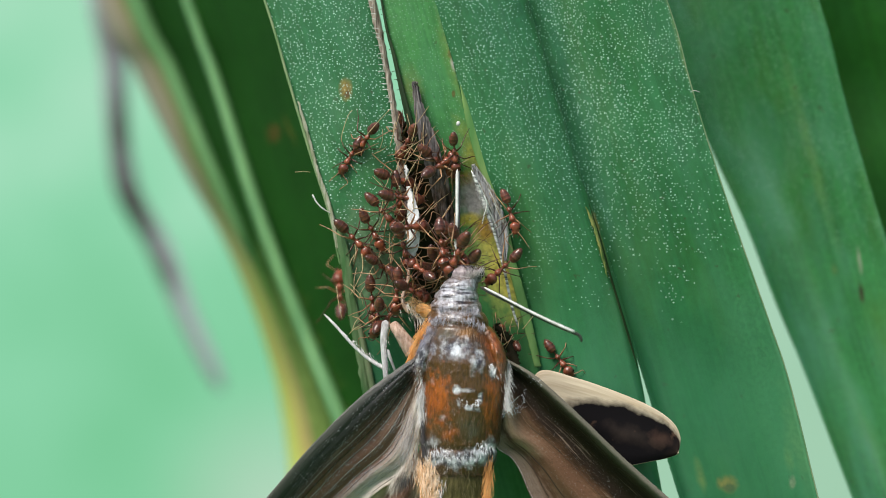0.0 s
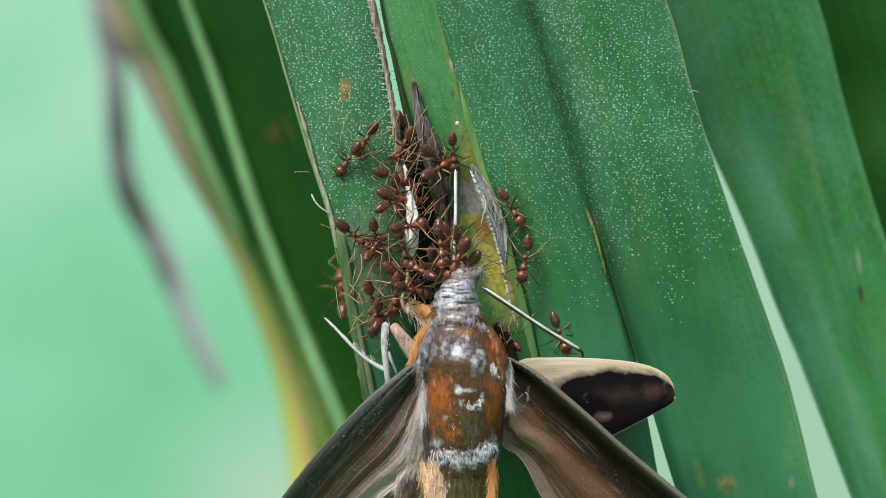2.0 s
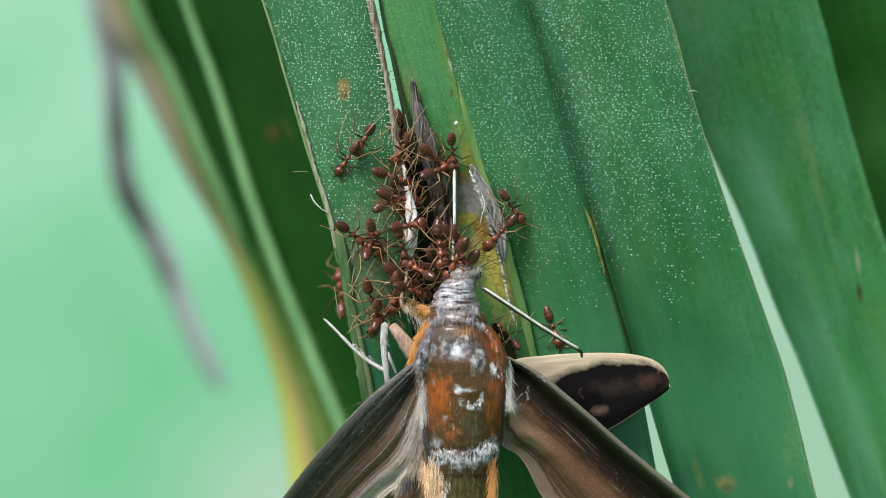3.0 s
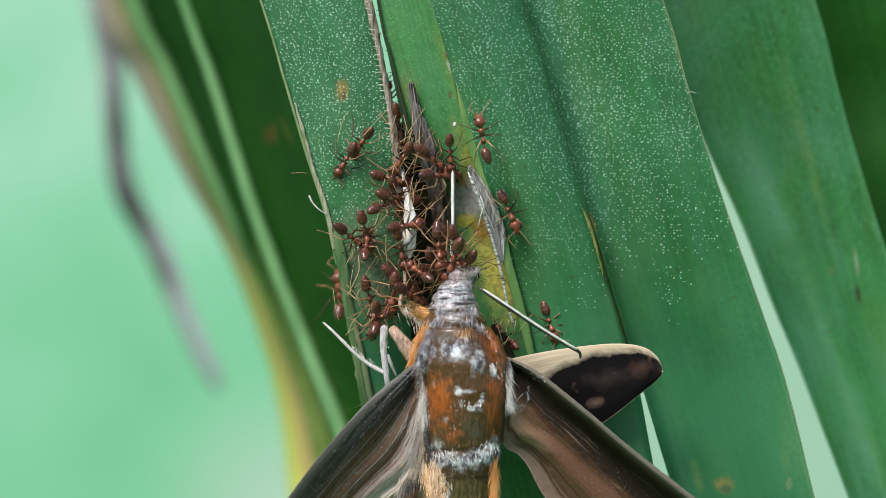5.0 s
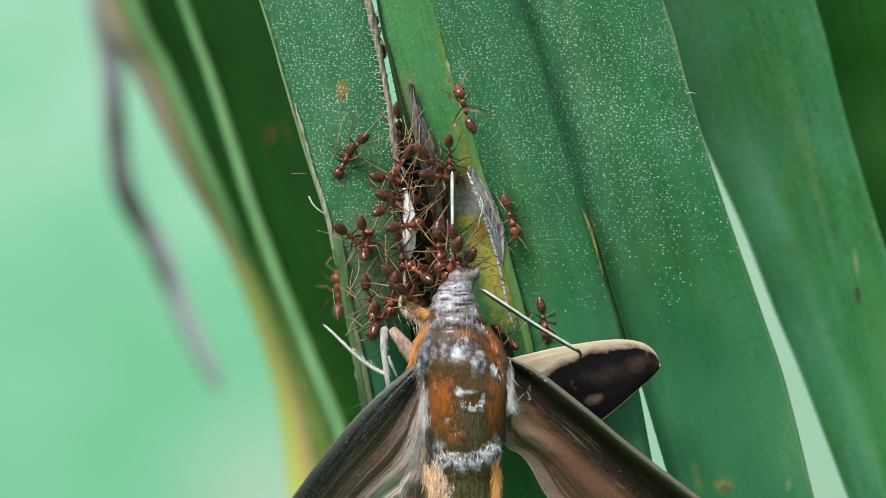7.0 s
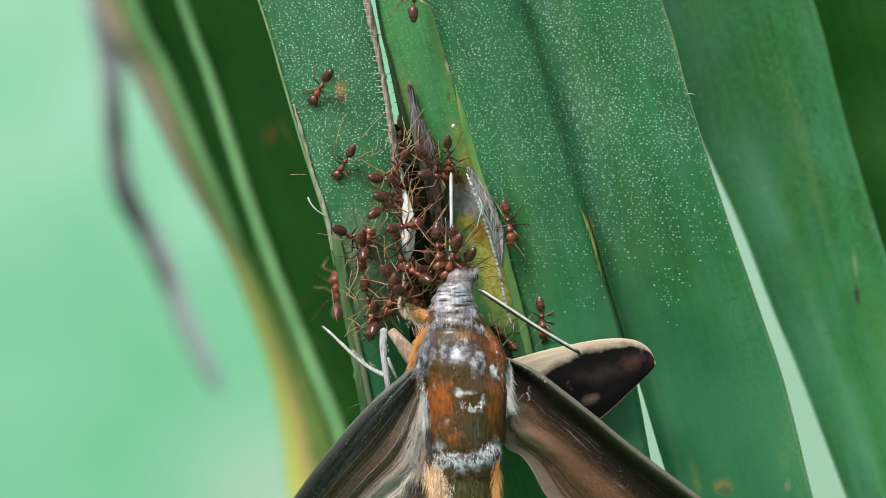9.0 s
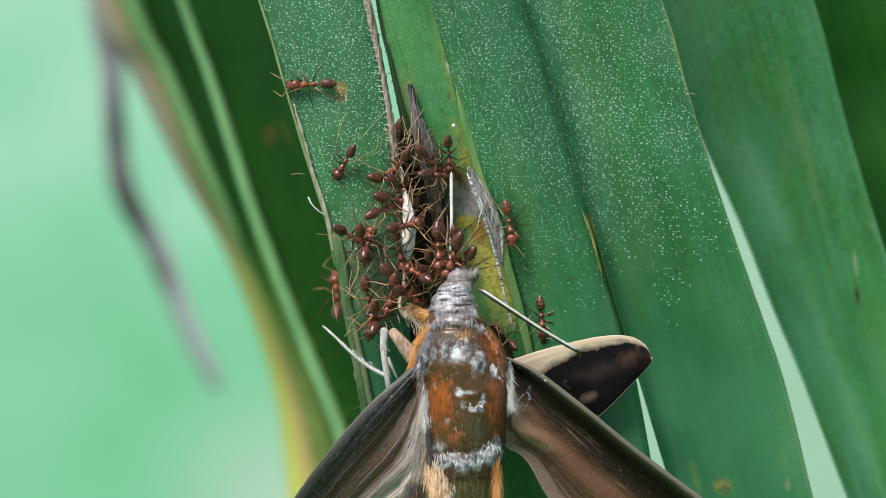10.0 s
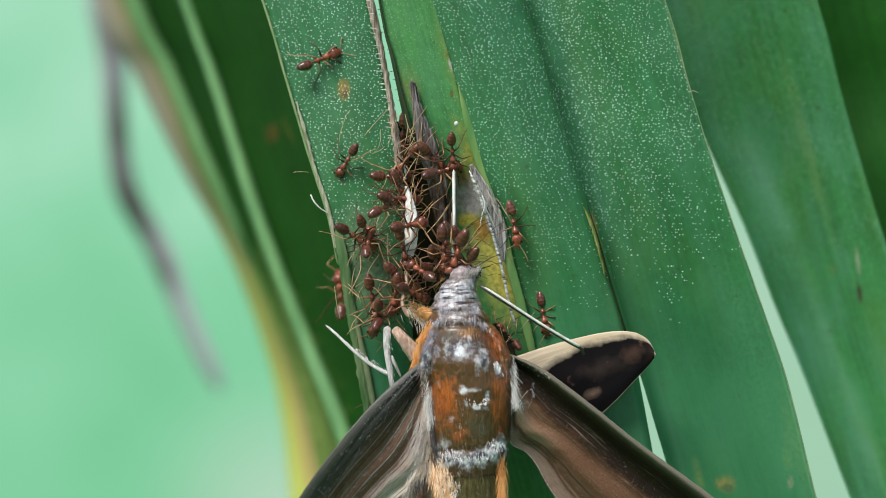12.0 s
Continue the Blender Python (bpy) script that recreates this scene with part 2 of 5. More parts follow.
EYE = plain("ant_eye", (0.006, 0.005, 0.005), (0.01, 0.008, 0.008), 500, 0.15)


# ---- mesh helpers ----
def part(name, bm, material, parent=None, label="", at=None, smooth=True):
    """Links a bmesh as one mesh object, under a thing or a part."""
    me = bpy.data.meshes.new(name)
    bmesh.ops.recalc_face_normals(bm, faces=bm.faces)
    bm.to_mesh(me)
    bm.free()
    me.materials.append(material)
    return share(name, me, parent, label, at, smooth)


def share(name, me, parent=None, label="", at=None, smooth=True):
    if smooth:
        me.shade_smooth()
    ob = new(name, me)
    if parent:
        ob.parent = parent
    if at is not None:
        ob.matrix_basis = at
    if label:
        tagged(ob, label)
    return ob


def thing(name, label, category, at=Vector((0, 0, 0)), group="", kind=""):
    """An empty that carries the parts of one thing, at a place over the leaf."""
    ob = new(name)
    ob.empty_display_size = 0.002
    ob.matrix_basis = FRONT @ Matrix.Translation(at)
    return tagged(ob, label, category, group, kind)


def line(points, f):
    """Smooth point at f (0 to 1) along a line of points."""
    n = len(points) - 1
    i = min(int(f * n), n - 1)
    k = f * n - i
    p0, p1, p2, p3 = (Vector(points[max(0, min(n, j))]) for j in (i - 1, i, i + 1, i + 2))
    return 0.5 * (2 * p1 + (p2 - p0) * k + (2 * p0 - 5 * p1 + 4 * p2 - p3) * k * k + (3 * p1 - p0 - 3 * p2 + p3) * k ** 3)


def tube(bm, points, radii, sides=6):
    """A tapered round rod along points."""
    rings, x = [], None
    for i, p in enumerate(points):
        a, b = Vector(points[max(0, i - 1)]), Vector(points[min(len(points) - 1, i + 1)])
        way = (b - a).normalized()
        x = way.orthogonal().normalized() if x is None else (x - way * x.dot(way)).normalized()
        y = way.cross(x)
        r = radii[i] if not isinstance(radii, (int, float)) else radii
        rings.append([bm.verts.new(Vector(p) + (x * math.cos(k) + y * math.sin(k)) * r)
                      for k in (2 * math.pi * j / sides for j in range(sides))])
    for a, b in zip(rings, rings[1:]):
        for j in range(sides):
            bm.faces.new((a[j], a[(j + 1) % sides], b[(j + 1) % sides], b[j]))
    bm.faces.new(rings[0][::-1]), bm.faces.new(rings[-1])


def rod(points, radii, count=14, sides=6):
    """Smooth rod through the points; radii run from start to end."""
    bm = bmesh.new()
    pts = [line(points, i / count) for i in range(count + 1)]
    rad = []
    for i in range(count + 1):
        e = min(1.0, min(i, count - i) / count / 0.11)
        rad.append((radii[0] + (radii[1] - radii[0]) * i / count) * max(0.15, math.sqrt(1 - (1 - e) ** 2)))
    tube(bm, pts, rad, sides)
    return bm


def loft(bm, rings, sides=20):
    """Body of elliptic rings (centre, half width, half depth) stacked along y."""
    rows = []
    for c, rx, rz in rings:
        rows.append([bm.verts.new(c + Vector((rx * math.cos(a), 0, rz * math.sin(a))))
                     for a in (2 * math.pi * j / sides for j in range(sides))])
    for a, b in zip(rows, rows[1:]):
        for j in range(sides):
            bm.faces.new((a[j], a[(j + 1) % sides], b[(j + 1) % sides], b[j]))
    bm.faces.new(rows[0][::-1]), bm.faces.new(rows[-1])


def egg(centre, rx, ry, rz, taper=0.0, sides=16, rows=12):
    """An egg along y; taper narrows the end at lower y."""
    bm = bmesh.new()
    rings = []
    for i in range(rows + 1):
        a = math.pi * (0.02 + 0.96 * i / rows)
        s = math.sin(a) * (1 + taper * math.cos(a))
        rings.append((Vector(centre) + Vector((0, ry * math.cos(a), 0)), rx * s, rz * s))
    loft(bm, rings, sides)
    return bm


def sheet(left, right, shape, across=16, along=60, thick=0.35, ragged=0.0, seed=0):
    """A sheet between two lines, bent across by shape(s, f) in mm, with real thickness."""
    bm = bmesh.new()
    front, behind = [], []
    for i in range(along + 1):
        f = i / along
        a, b = line(left, f), line(right, f)
        if ragged:
            a = a + (b - a).normalized() * ragged * MM * noise.noise((f * 60, seed, 0))
            b = b + (b - a).normalized() * ragged * MM * noise.noise((f * 60, seed + 9, 0))
        rf, rb = [], []
        for j in range(across + 1):
            s = j / across
            p = a.lerp(b, s)
            p.z += shape(s, f) * MM
            q = p - Vector((0, 0, thick * MM * (0.4 + 0.6 * min(1, 6 * s, 6 * (1 - s)))))
            rf.append(bm.verts.new(p)), rb.append(bm.verts.new(q))
        front.append(rf), behind.append(rb)
    for i in range(along):
        for j in range(across):
            bm.faces.new((front[i][j], front[i + 1][j], front[i + 1][j + 1], front[i][j + 1]))
            bm.faces.new((behind[i][j], behind[i][j + 1], behind[i + 1][j + 1], behind[i + 1][j]))
        bm.faces.new((front[i][0], behind[i][0], behind[i + 1][0], front[i + 1][0]))
        bm.faces.new((front[i][-1], front[i + 1][-1], behind[i + 1][-1], behind[i][-1]))
    for j in range(across):
        bm.faces.new((front[0][j], front[0][j + 1], behind[0][j + 1], behind[0][j]))
        bm.faces.new((front[-1][j], behind[-1][j], behind[-1][j + 1], front[-1][j + 1]))
    return bm


def P(*pts):
    """Points on the layout grid: (x, y, w) each."""
    return [G(*p) for p in pts]


def uv_sheet(bm, across, along):
    """Gives a sheet's front and back faces (s, f) coordinates."""
    lay = bm.loops.layers.uv.new("UVMap")
    bm.verts.index_update()
    for face in bm.faces:
        for loop in face.loops:
            k = loop.vert.index // 2
            loop[lay].uv = ((k % (across + 1)) / across, (k // (across + 1)) / along)


# ---- ground and distance ----
bm = bmesh.new()
bmesh.ops.create_grid(bm, x_segments=60, y_segments=60, size=300)
ground = tagged(part("ground", bm, LAWN), "green lawn under the palm", "lawn", kind="structure")
# Sheet that glows in place of sunlight on the distance, brighter spot included.
n = Nodes("glowing_distance", 0.9, spec=0.0)
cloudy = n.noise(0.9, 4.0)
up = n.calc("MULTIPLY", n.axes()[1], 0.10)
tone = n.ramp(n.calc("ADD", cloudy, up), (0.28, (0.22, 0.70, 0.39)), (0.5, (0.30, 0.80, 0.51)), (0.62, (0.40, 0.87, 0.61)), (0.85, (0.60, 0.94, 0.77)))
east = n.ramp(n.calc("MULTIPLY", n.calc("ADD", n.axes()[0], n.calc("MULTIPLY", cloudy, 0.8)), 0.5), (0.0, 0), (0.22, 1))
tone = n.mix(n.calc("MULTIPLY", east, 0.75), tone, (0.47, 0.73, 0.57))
glow_spot = n.tree.nodes.new("ShaderNodeVectorMath")
glow_spot.operation = "DISTANCE"
n.tree.links.new(n.coord, glow_spot.inputs[0])
glow_spot.inputs[1].default_value = (-0.8, -1.35, 0)
tone = n.mix(n.ramp(n.calc("ADD", glow_spot.outputs["Value"], n.calc("MULTIPLY", cloudy, 0.5)), (0.3, 0.65), (0.95, 0)), tone, (0.70, 0.86, 0.76))
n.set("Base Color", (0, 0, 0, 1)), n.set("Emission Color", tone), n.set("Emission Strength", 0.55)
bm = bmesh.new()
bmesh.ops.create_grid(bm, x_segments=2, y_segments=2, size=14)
tagged(part("backdrop", bm, n.mat, at=pose(0, 15, 1.6, 90)), "bright green distance, a glowing sheet far out of focus", "distance", kind="structure")

# ---- palm leaf ----
palm = thing("palm_leaf", "green pleated palm leaf with white waxy specks and brown dried margins", "palm leaf")


def arch(rise, left=0.0, right=0.0, power=1.0):
    """Cross-section of a leaflet: a rise in the middle and a tilt from left to right."""
    return lambda s, f: rise * math.sin(math.pi * s ** power) + left * (1 - s) ** 2 + right * s ** 2


part("leaflet", sheet(P((80, -1400, -2), (330, -400, -1), (466, 0, 0), (505, 130, 0), (545, 265, 0), (583, 385, 0), (616, 520, -1), (652, 700, -4), (712, 1000, -8)),
                      P((420, -1400, -1), (570, -400, 0), (655, 0, 0), (684, 140, 0), (704, 250, 0), (720, 370, -1), (728, 500, -3), (742, 700, -6), (800, 1000, -9)),
                      arch(0.8), 20, 110), LEAF, palm)
part("leaflet", sheet(P((500, -1400, 2), (610, -400, 2), (673, 0, 3), (697, 100, 3), (720, 200, 2.4), (740, 270, 1), (778, 330, 0), (800, 480, -1.5), (820, 700, -4), (850, 1000, -8)),
                      P((520, -1400, 7), (660, -400, 7), (768, 0, 6.6), (798, 105, 6.4), (822, 200, 6), (846, 285, 5.2), (880, 360, 4.2), (920, 480, 2), (948, 600, 1), (1010, 1000, -2)),
                      arch(-0.5), 16, 110), LEAF_YELLOW, palm)
part("leaflet", sheet(P((510, -1400, 6.5), (640, -400, 6.5), (762, 0, 6.2), (795, 105, 6.0), (818, 200, 5.6), (842, 285, 4.8), (872, 360, 3.7), (912, 480, 1.5), (940, 600, 0.5), (1000, 1000, -3)),
                      P((640, -1400, 4), (810, -400, 4), (932, 0, 4), (968, 110, 4), (1008, 250, 3.6), (1054, 390, 3), (1096, 520, 2), (1129, 650, 1), (1163, 830, -0.5), (1195, 1000, -2)),
                      lambda s, f: 2.0 * math.sin(math.pi * s ** 0.75) - 1.2 * max(0.0, (s - 0.9) / 0.1) ** 2, 32, 110), LEAF, palm)
part("leaflet", sheet(P((630, -1400, 2.6), (800, -400, 2.6), (922, 0, 2.6), (958, 110, 2.6), (998, 250, 2.3), (1042, 390, 1.4), (1084, 520, -0.5), (1130, 650, -2.5), (1184, 830, -4), (1238, 1000, -5)),
                      P((790, -1400, 5), (1030, -400, 5), (1178, 0, 5), (1218, 140, 5), (1260, 280, 5.5), (1300, 400, 6), (1356, 560, 7), (1396, 680, 7.5), (1446, 882, 8), (1480, 1000, 8)),
                      lambda s, f: (-6.6 + 0.8 * max(0.0, (f - 0.5) / 0.5)) * math.sin(math.pi * s ** 0.55), 32, 110), LEAF, palm)
part("leaflet", sheet(P((760, -1400, -21), (1010, -400, -24), (1160, 0, -27), (1200, 130, -28.5), (1250, 250, -30), (1318, 400, -29), (1372, 540, -28), (1422, 660, -26), (1506, 882, -22), (1550, 1000, -20)),
                      P((1000, -1400, -10), (1300, -400, -16), (1448, 0, -20), (1490, 160, -22), (1530, 300, -23), (1570, 430, -23), (1612, 560, -21), (1650, 680, -19), (1715, 882, -15), (1760, 1000, -13)),
                      lambda s, f: -5.0 * math.sin(math.pi * s ** 0.7) + 0.4 * math.sin(11 * s), 24, 110), LEAF_SOFT, palm)
part("leaflet", sheet(P((980, -1400, -50), (1280, -400, -54), (1425, 0, -57), (1470, 160, -60), (1515, 300, -59), (1566, 430, -59), (1605, 560, -59), (1640, 680, -59), (1705, 882, -59), (1750, 1000, -59)),
                      P((1300, -1400, -44), (1600, -400, -48), (1760, 0, -51), (1800, 160, -54), (1850, 300, -54), (1900, 430, -54), (1940, 560, -54), (1980, 680, -54), (2040, 882, -54), (2090, 1000, -54)),
                      arch(3.0), 20, 90), LEAF_BACK, palm)
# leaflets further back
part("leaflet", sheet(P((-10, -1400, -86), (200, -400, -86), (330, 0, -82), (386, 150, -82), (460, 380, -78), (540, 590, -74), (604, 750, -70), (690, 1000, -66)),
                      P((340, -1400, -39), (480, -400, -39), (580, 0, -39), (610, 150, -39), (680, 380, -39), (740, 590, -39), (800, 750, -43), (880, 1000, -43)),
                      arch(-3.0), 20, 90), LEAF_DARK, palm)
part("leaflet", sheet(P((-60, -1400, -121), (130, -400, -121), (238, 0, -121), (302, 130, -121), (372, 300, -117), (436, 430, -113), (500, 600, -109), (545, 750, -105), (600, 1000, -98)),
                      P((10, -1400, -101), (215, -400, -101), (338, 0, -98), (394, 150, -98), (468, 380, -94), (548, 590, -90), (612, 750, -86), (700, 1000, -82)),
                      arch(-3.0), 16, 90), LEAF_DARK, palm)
def margin_skin():
    """Dried outer edge, olive towards the rib, yellow lower down."""
    n = Nodes("brown_yellow_margin", 0.7, spec=0.2)
    uv = n.tree.nodes.new("ShaderNodeTexCoord").outputs["UV"]
    axes = n.tree.nodes.new("ShaderNodeSeparateXYZ")
    n.tree.links.new(uv, axes.inputs[0])
    wob = n.calc("MULTIPLY", n.calc("SUBTRACT", n.noise(60.0, 4.0), 0.5), 0.5)
    across = n.calc("ADD", axes.outputs[0], n.calc("MULTIPLY", wob, 0.6))
    low = n.ramp(across, (0.0, (0.42, 0.52, 0.14)), (0.36, (0.52, 0.53, 0.12)), (0.48, (0.48, 0.34, 0.16)), (0.58, (0.42, 0.31, 0.13)), (0.70, (0.20, 0.38, 0.08)), (1.0, (0.12, 0.30, 0.07)))
    high = n.ramp(n.calc("ADD", axes.outputs[0], wob), (0.3, (0.44, 0.37, 0.31)), (0.5, (0.46, 0.34, 0.23)), (0.7, (0.12, 0.24, 0.06)))
    col = n.mix(n.ramp(axes.outputs[1], (0.52, 0), (0.70, 1)), high, low)
    streak = n.noise(1.0, 3.0, n.node("Mapping", Vector=uv, Scale=(7.0, 5.0, 1.0)))
    n.set("Base Color", n.mix(n.ramp(streak, (0.52, 0), (0.68, 0.6)), col, (0.34, 0.21, 0.10)))
    return n.mat


MARGIN = margin_skin()
bm = sheet(P((-120, -1400, -161), (70, -400, -161), (172, 0, -161), (238, 130, -161), (322, 300, -159), (396, 430, -156), (464, 600, -151), (500, 750, -146), (524, 1000, -140)),
                             P((-60, -1400, -146), (140, -400, -146), (246, 0, -146), (308, 130, -146), (366, 300, -146), (436, 430, -143), (512, 600, -138), (572, 750, -135), (640, 1000, -130)),
                             arch(1.0), 10, 90)
uv_sheet(bm, 10, 90)
part("leaflet_margin", bm, MARGIN, palm, "dried brown and yellow leaf margin")
part("midrib", rod(P((120, -400, -116), (240, 0, -116), (302, 130, -116), (370, 290, -114), (424, 410, -114), (452, 470, -117)), (1.9 * MM, 0.7 * MM), 40, 8), RIB, palm, "pale green midrib")
part("midrib", rod(P((198, -400, -83), (329, 0, -81), (383, 150, -79), (457, 380, -75), (538, 590, -72), (603, 750, -68), (688, 1000, -65)), (0.85 * MM, 1.6 * MM), 40, 8), RIB, palm, "pale green midrib")

# dead tip hanging beside the leaf
b0 = G(200, 0, -290)
n = Nodes("withered_leaf", 0.8, spec=0.2)
col = n.mix(n.noise(60.0, 4.0), (0.32, 0.31, 0.36), (0.52, 0.51, 0.59))
for shade, x, y, rx, ry, tilt in (((0.09, 0.075, 0.07), 200, 40, 80, 200, 0), ((0.045, 0.03, 0.028), 212, 230, 70, 240, 0), ((0.030, 0.014, 0.012), 238, 370, 90, 190, 25), ((0.12, 0.09, 0.10), 288, 480, 50, 110, 25)):
    col = n.mix(n.calc("MULTIPLY", patch(n, x, y, rx, ry, tilt, 0.8, 0.3, b0, -290), 0.95), col, shade)
n.set("Base Color", col)
withered = n.mat
dead_tip = thing("dead_leaf_tip", "withered grey-brown leaf tip hanging beside the palm leaf", "dead leaf", b0)
part("blade", sheet([q - b0 for q in P((90, -400, -292), (152, -20, -292), (178, 110, -292), (188, 230, -292), (203, 340, -292), (258, 440, -292), (312, 560, -292), (356, 650, -292), (384, 690, -292))],
                    [q - b0 for q in P((160, -400, -290), (228, -20, -290), (222, 110, -290), (227, 230, -290), (248, 340, -289), (304, 440, -288), (348, 560, -288), (388, 650, -289), (396, 690, -290))],
                    arch(2.0), 10, 60, 0.4, 0.8, 3), withered, dead_tip)
part("midrib", rod([q - b0 for q in P((125, -400, -289), (190, -20, -289), (200, 110, -289), (208, 230, -289), (226, 340, -288), (281, 440, -287), (330, 560, -288), (372, 650, -288))], (1.1 * MM, 0.4 * MM), 40, 6), withered, dead_tip)

# dried margin beside the split, with thorns
margin = part("dried_margin", sheet(P((560, -400, 1), (649, 0, 1), (668, 80, 1.2), (684, 160, 1.4), (694, 230, 1.6), (702, 300, 1.6), (712, 370, 1.2), (716, 430, 0.8)),
                                    P((575, -400, 0.6), (664, 0, 0.6), (680, 80, 0.8), (695, 160, 1.0), (707, 230, 1.2), (716, 300, 1.2), (722, 370, 0.8), (722, 430, 0.4)),
                                    arch(0.5), 6, 120, 0.5, 0.25, 3), DRY, palm, "brittle brown margin with pale fibres")
rnd = random.Random(4)
for i in range(22):
    f = i / 21
    b = G(660 + 40 * f + rnd.uniform(-2, 2), 5 + 235 * f + rnd.uniform(-3, 3), 1.7)
    tip = b + Vector((-rnd.uniform(0.7, 1.2), rnd.uniform(-0.1, 0.3), 0.4)) * MM
    part("thorn", rod([b, (b + tip) / 2 + Vector((0, 0.1 * MM, 0)), tip], (0.10 * MM, 0.03 * MM), 4, 5), PALE, margin)
for i in range(15):
    f = i / 14
    b = G(677 + 44 * f, 20 + 190 * f + rnd.uniform(-4, 4), 2.6)
    tip = b + Vector((-rnd.uniform(0.5, 1.0), rnd.uniform(-0.2, 0.4), 0.2)) * MM
    part("bristle", rod([b, (b + tip) / 2 + Vector((0, 0.1 * MM, 0)), tip], (0.07 * MM, 0.03 * MM), 4, 5), HAIR, palm, "short dark bristle")
part("leaf_rim", rod(P((330, -400, 0.2), (466, 0, 0.2), (505, 130, 0.2), (545, 265, 0.2), (583, 385, 0.2), (600, 470, -0.4)), (0.2 * MM, 0.24 * MM), 60, 6), PALE_RIM, palm, "pale yellow-green rim")

part("dried_rim", sheet(P((524, 180, 0.5), (540, 240, 0.5), (556, 300, 0.5), (572, 350, 0.5), (584, 392, 0.5), (592, 440, 0.4)),
                        P((528, 180, 0.6), (546, 240, 0.6), (562, 300, 0.7), (580, 350, 0.7), (591, 392, 0.7), (599, 440, 0.5)), arch(0.15), 4, 50, 0.2, 0.2, 6), plain("pale_dried_rim", (0.17, 0.19, 0.10), (0.52, 0.50, 0.40), 1100, 0.6, stretch=(2.5, 0.35, 1), bump=0.7), palm, "pale dried strip along the rim")
part("stem", rod(P((598, 396, -0.1), (612, 470, -0.4), (630, 560, -1.4), (650, 650, -2.7), (666, 730, -3.8)), (0.4 * MM, 0.5 * MM), 24, 8), plain("dull_pale_stem", (0.08, 0.17, 0.07), (0.26, 0.29, 0.17), 500, 0.6, stretch=(2, 0.3, 1)), palm, "dull pale stem")

part("leaf_rim", rod(P((1030, -400, 5), (1178, 0, 5), (1218, 140, 5), (1260, 280, 5.5), (1300, 400, 6), (1356, 560, 7), (1396, 680, 7.5), (1446, 882, 8), (1470, 960, 8)), (0.1 * MM, 0.1 * MM), 70, 6), DULL, palm, "dull brownish rim")

# dark strip added as crease shade between two leaflets; pale worn line beside it
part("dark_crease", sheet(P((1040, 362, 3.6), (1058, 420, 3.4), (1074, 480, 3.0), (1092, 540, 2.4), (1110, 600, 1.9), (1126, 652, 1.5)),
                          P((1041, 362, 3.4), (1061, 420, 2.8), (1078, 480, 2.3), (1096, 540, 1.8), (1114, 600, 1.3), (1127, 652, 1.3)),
                          arch(0.1), 5, 60, 0.3, 0.22, 17), plain("crease_shade", (0.010, 0.030, 0.010), (0.040, 0.062, 0.022), 600, 0.7, stretch=(2, 0.3, 1), spec=0.2), palm, "dark strip standing in for shade in the crease between leaflets")
part("worn_line", sheet(P((1034, 366, 4.1), (1044, 395, 4.0), (1056, 430, 3.8), (1064, 462, 3.5), (1072, 490, 3.2)),
                        P((1035, 366, 4.0), (1050, 395, 3.8), (1061, 430, 3.5), (1069, 462, 3.2), (1074, 490, 3.0)),
                        arch(0.15), 5, 40, 0.2, 0.3, 18), plain("worn_yellow_line", (0.09, 0.16, 0.035), (0.34, 0.33, 0.10), 900, 0.6, stretch=(1.5, 0.5, 1)), palm, "worn yellow line along the crease")

# dark strip added for shade on the far side of the split
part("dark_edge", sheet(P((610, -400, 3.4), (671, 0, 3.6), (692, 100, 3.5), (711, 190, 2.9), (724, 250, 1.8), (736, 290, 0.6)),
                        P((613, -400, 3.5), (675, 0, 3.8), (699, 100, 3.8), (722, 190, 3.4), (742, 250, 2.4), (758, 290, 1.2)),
                        arch(0.3), 6, 60, 0.3, 0.2, 15), plain("edge_shade", (0.008, 0.022, 0.007), (0.030, 0.055, 0.020), 500, 0.6, stretch=(2, 0.3, 1)), palm, "dark strip for shade along the far side of the split")

# rotten and dead pieces in the split; a dark sheet stands in for its shade
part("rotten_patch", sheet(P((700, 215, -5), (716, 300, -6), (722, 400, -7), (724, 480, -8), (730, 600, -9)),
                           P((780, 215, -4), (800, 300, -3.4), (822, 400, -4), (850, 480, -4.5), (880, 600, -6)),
                           arch(-1.0), 12, 30, 0.4, 0.6, 2), SHADE_BROWN, palm, "dark sheet standing in for the shade inside the split")
part("dead_strip", sheet(P((727, 145, 4), (730, 190, 3.8), (738, 240, 3.2), (752, 300, 2.2), (764, 350, 1), (776, 420, -0.5)),
                         P((737, 145, 4.6), (748, 190, 4.6), (768, 240, 4.4), (786, 300, 3.6), (798, 350, 2.4), (806, 420, 0.8)),
                         lambda s, f: 0.8 * math.sin(math.pi * s) + 0.3 * math.sin(20 * s + 2 * f), 14, 50, 0.4, 0.35, 5), STRIP, palm, "grey dead strip of leaf, brown and rotten lower down")
part("dead_patch", sheet(P((832, 292, 5.8), (840, 335, 5.3), (856, 375, 4.9), (872, 415, 4.4), (890, 462, 4.0)),
                         P((838, 290, 5.8), (870, 335, 5.4), (889, 375, 4.9), (899, 415, 4.4), (895, 462, 4.0)),
                         lambda s, f: 0.25 * math.sin(s * 16) + 0.3 * math.sin(math.pi * s), 18, 50, 0.25, 0.3, 7), DEAD, palm, "grey fibrous dead strip")

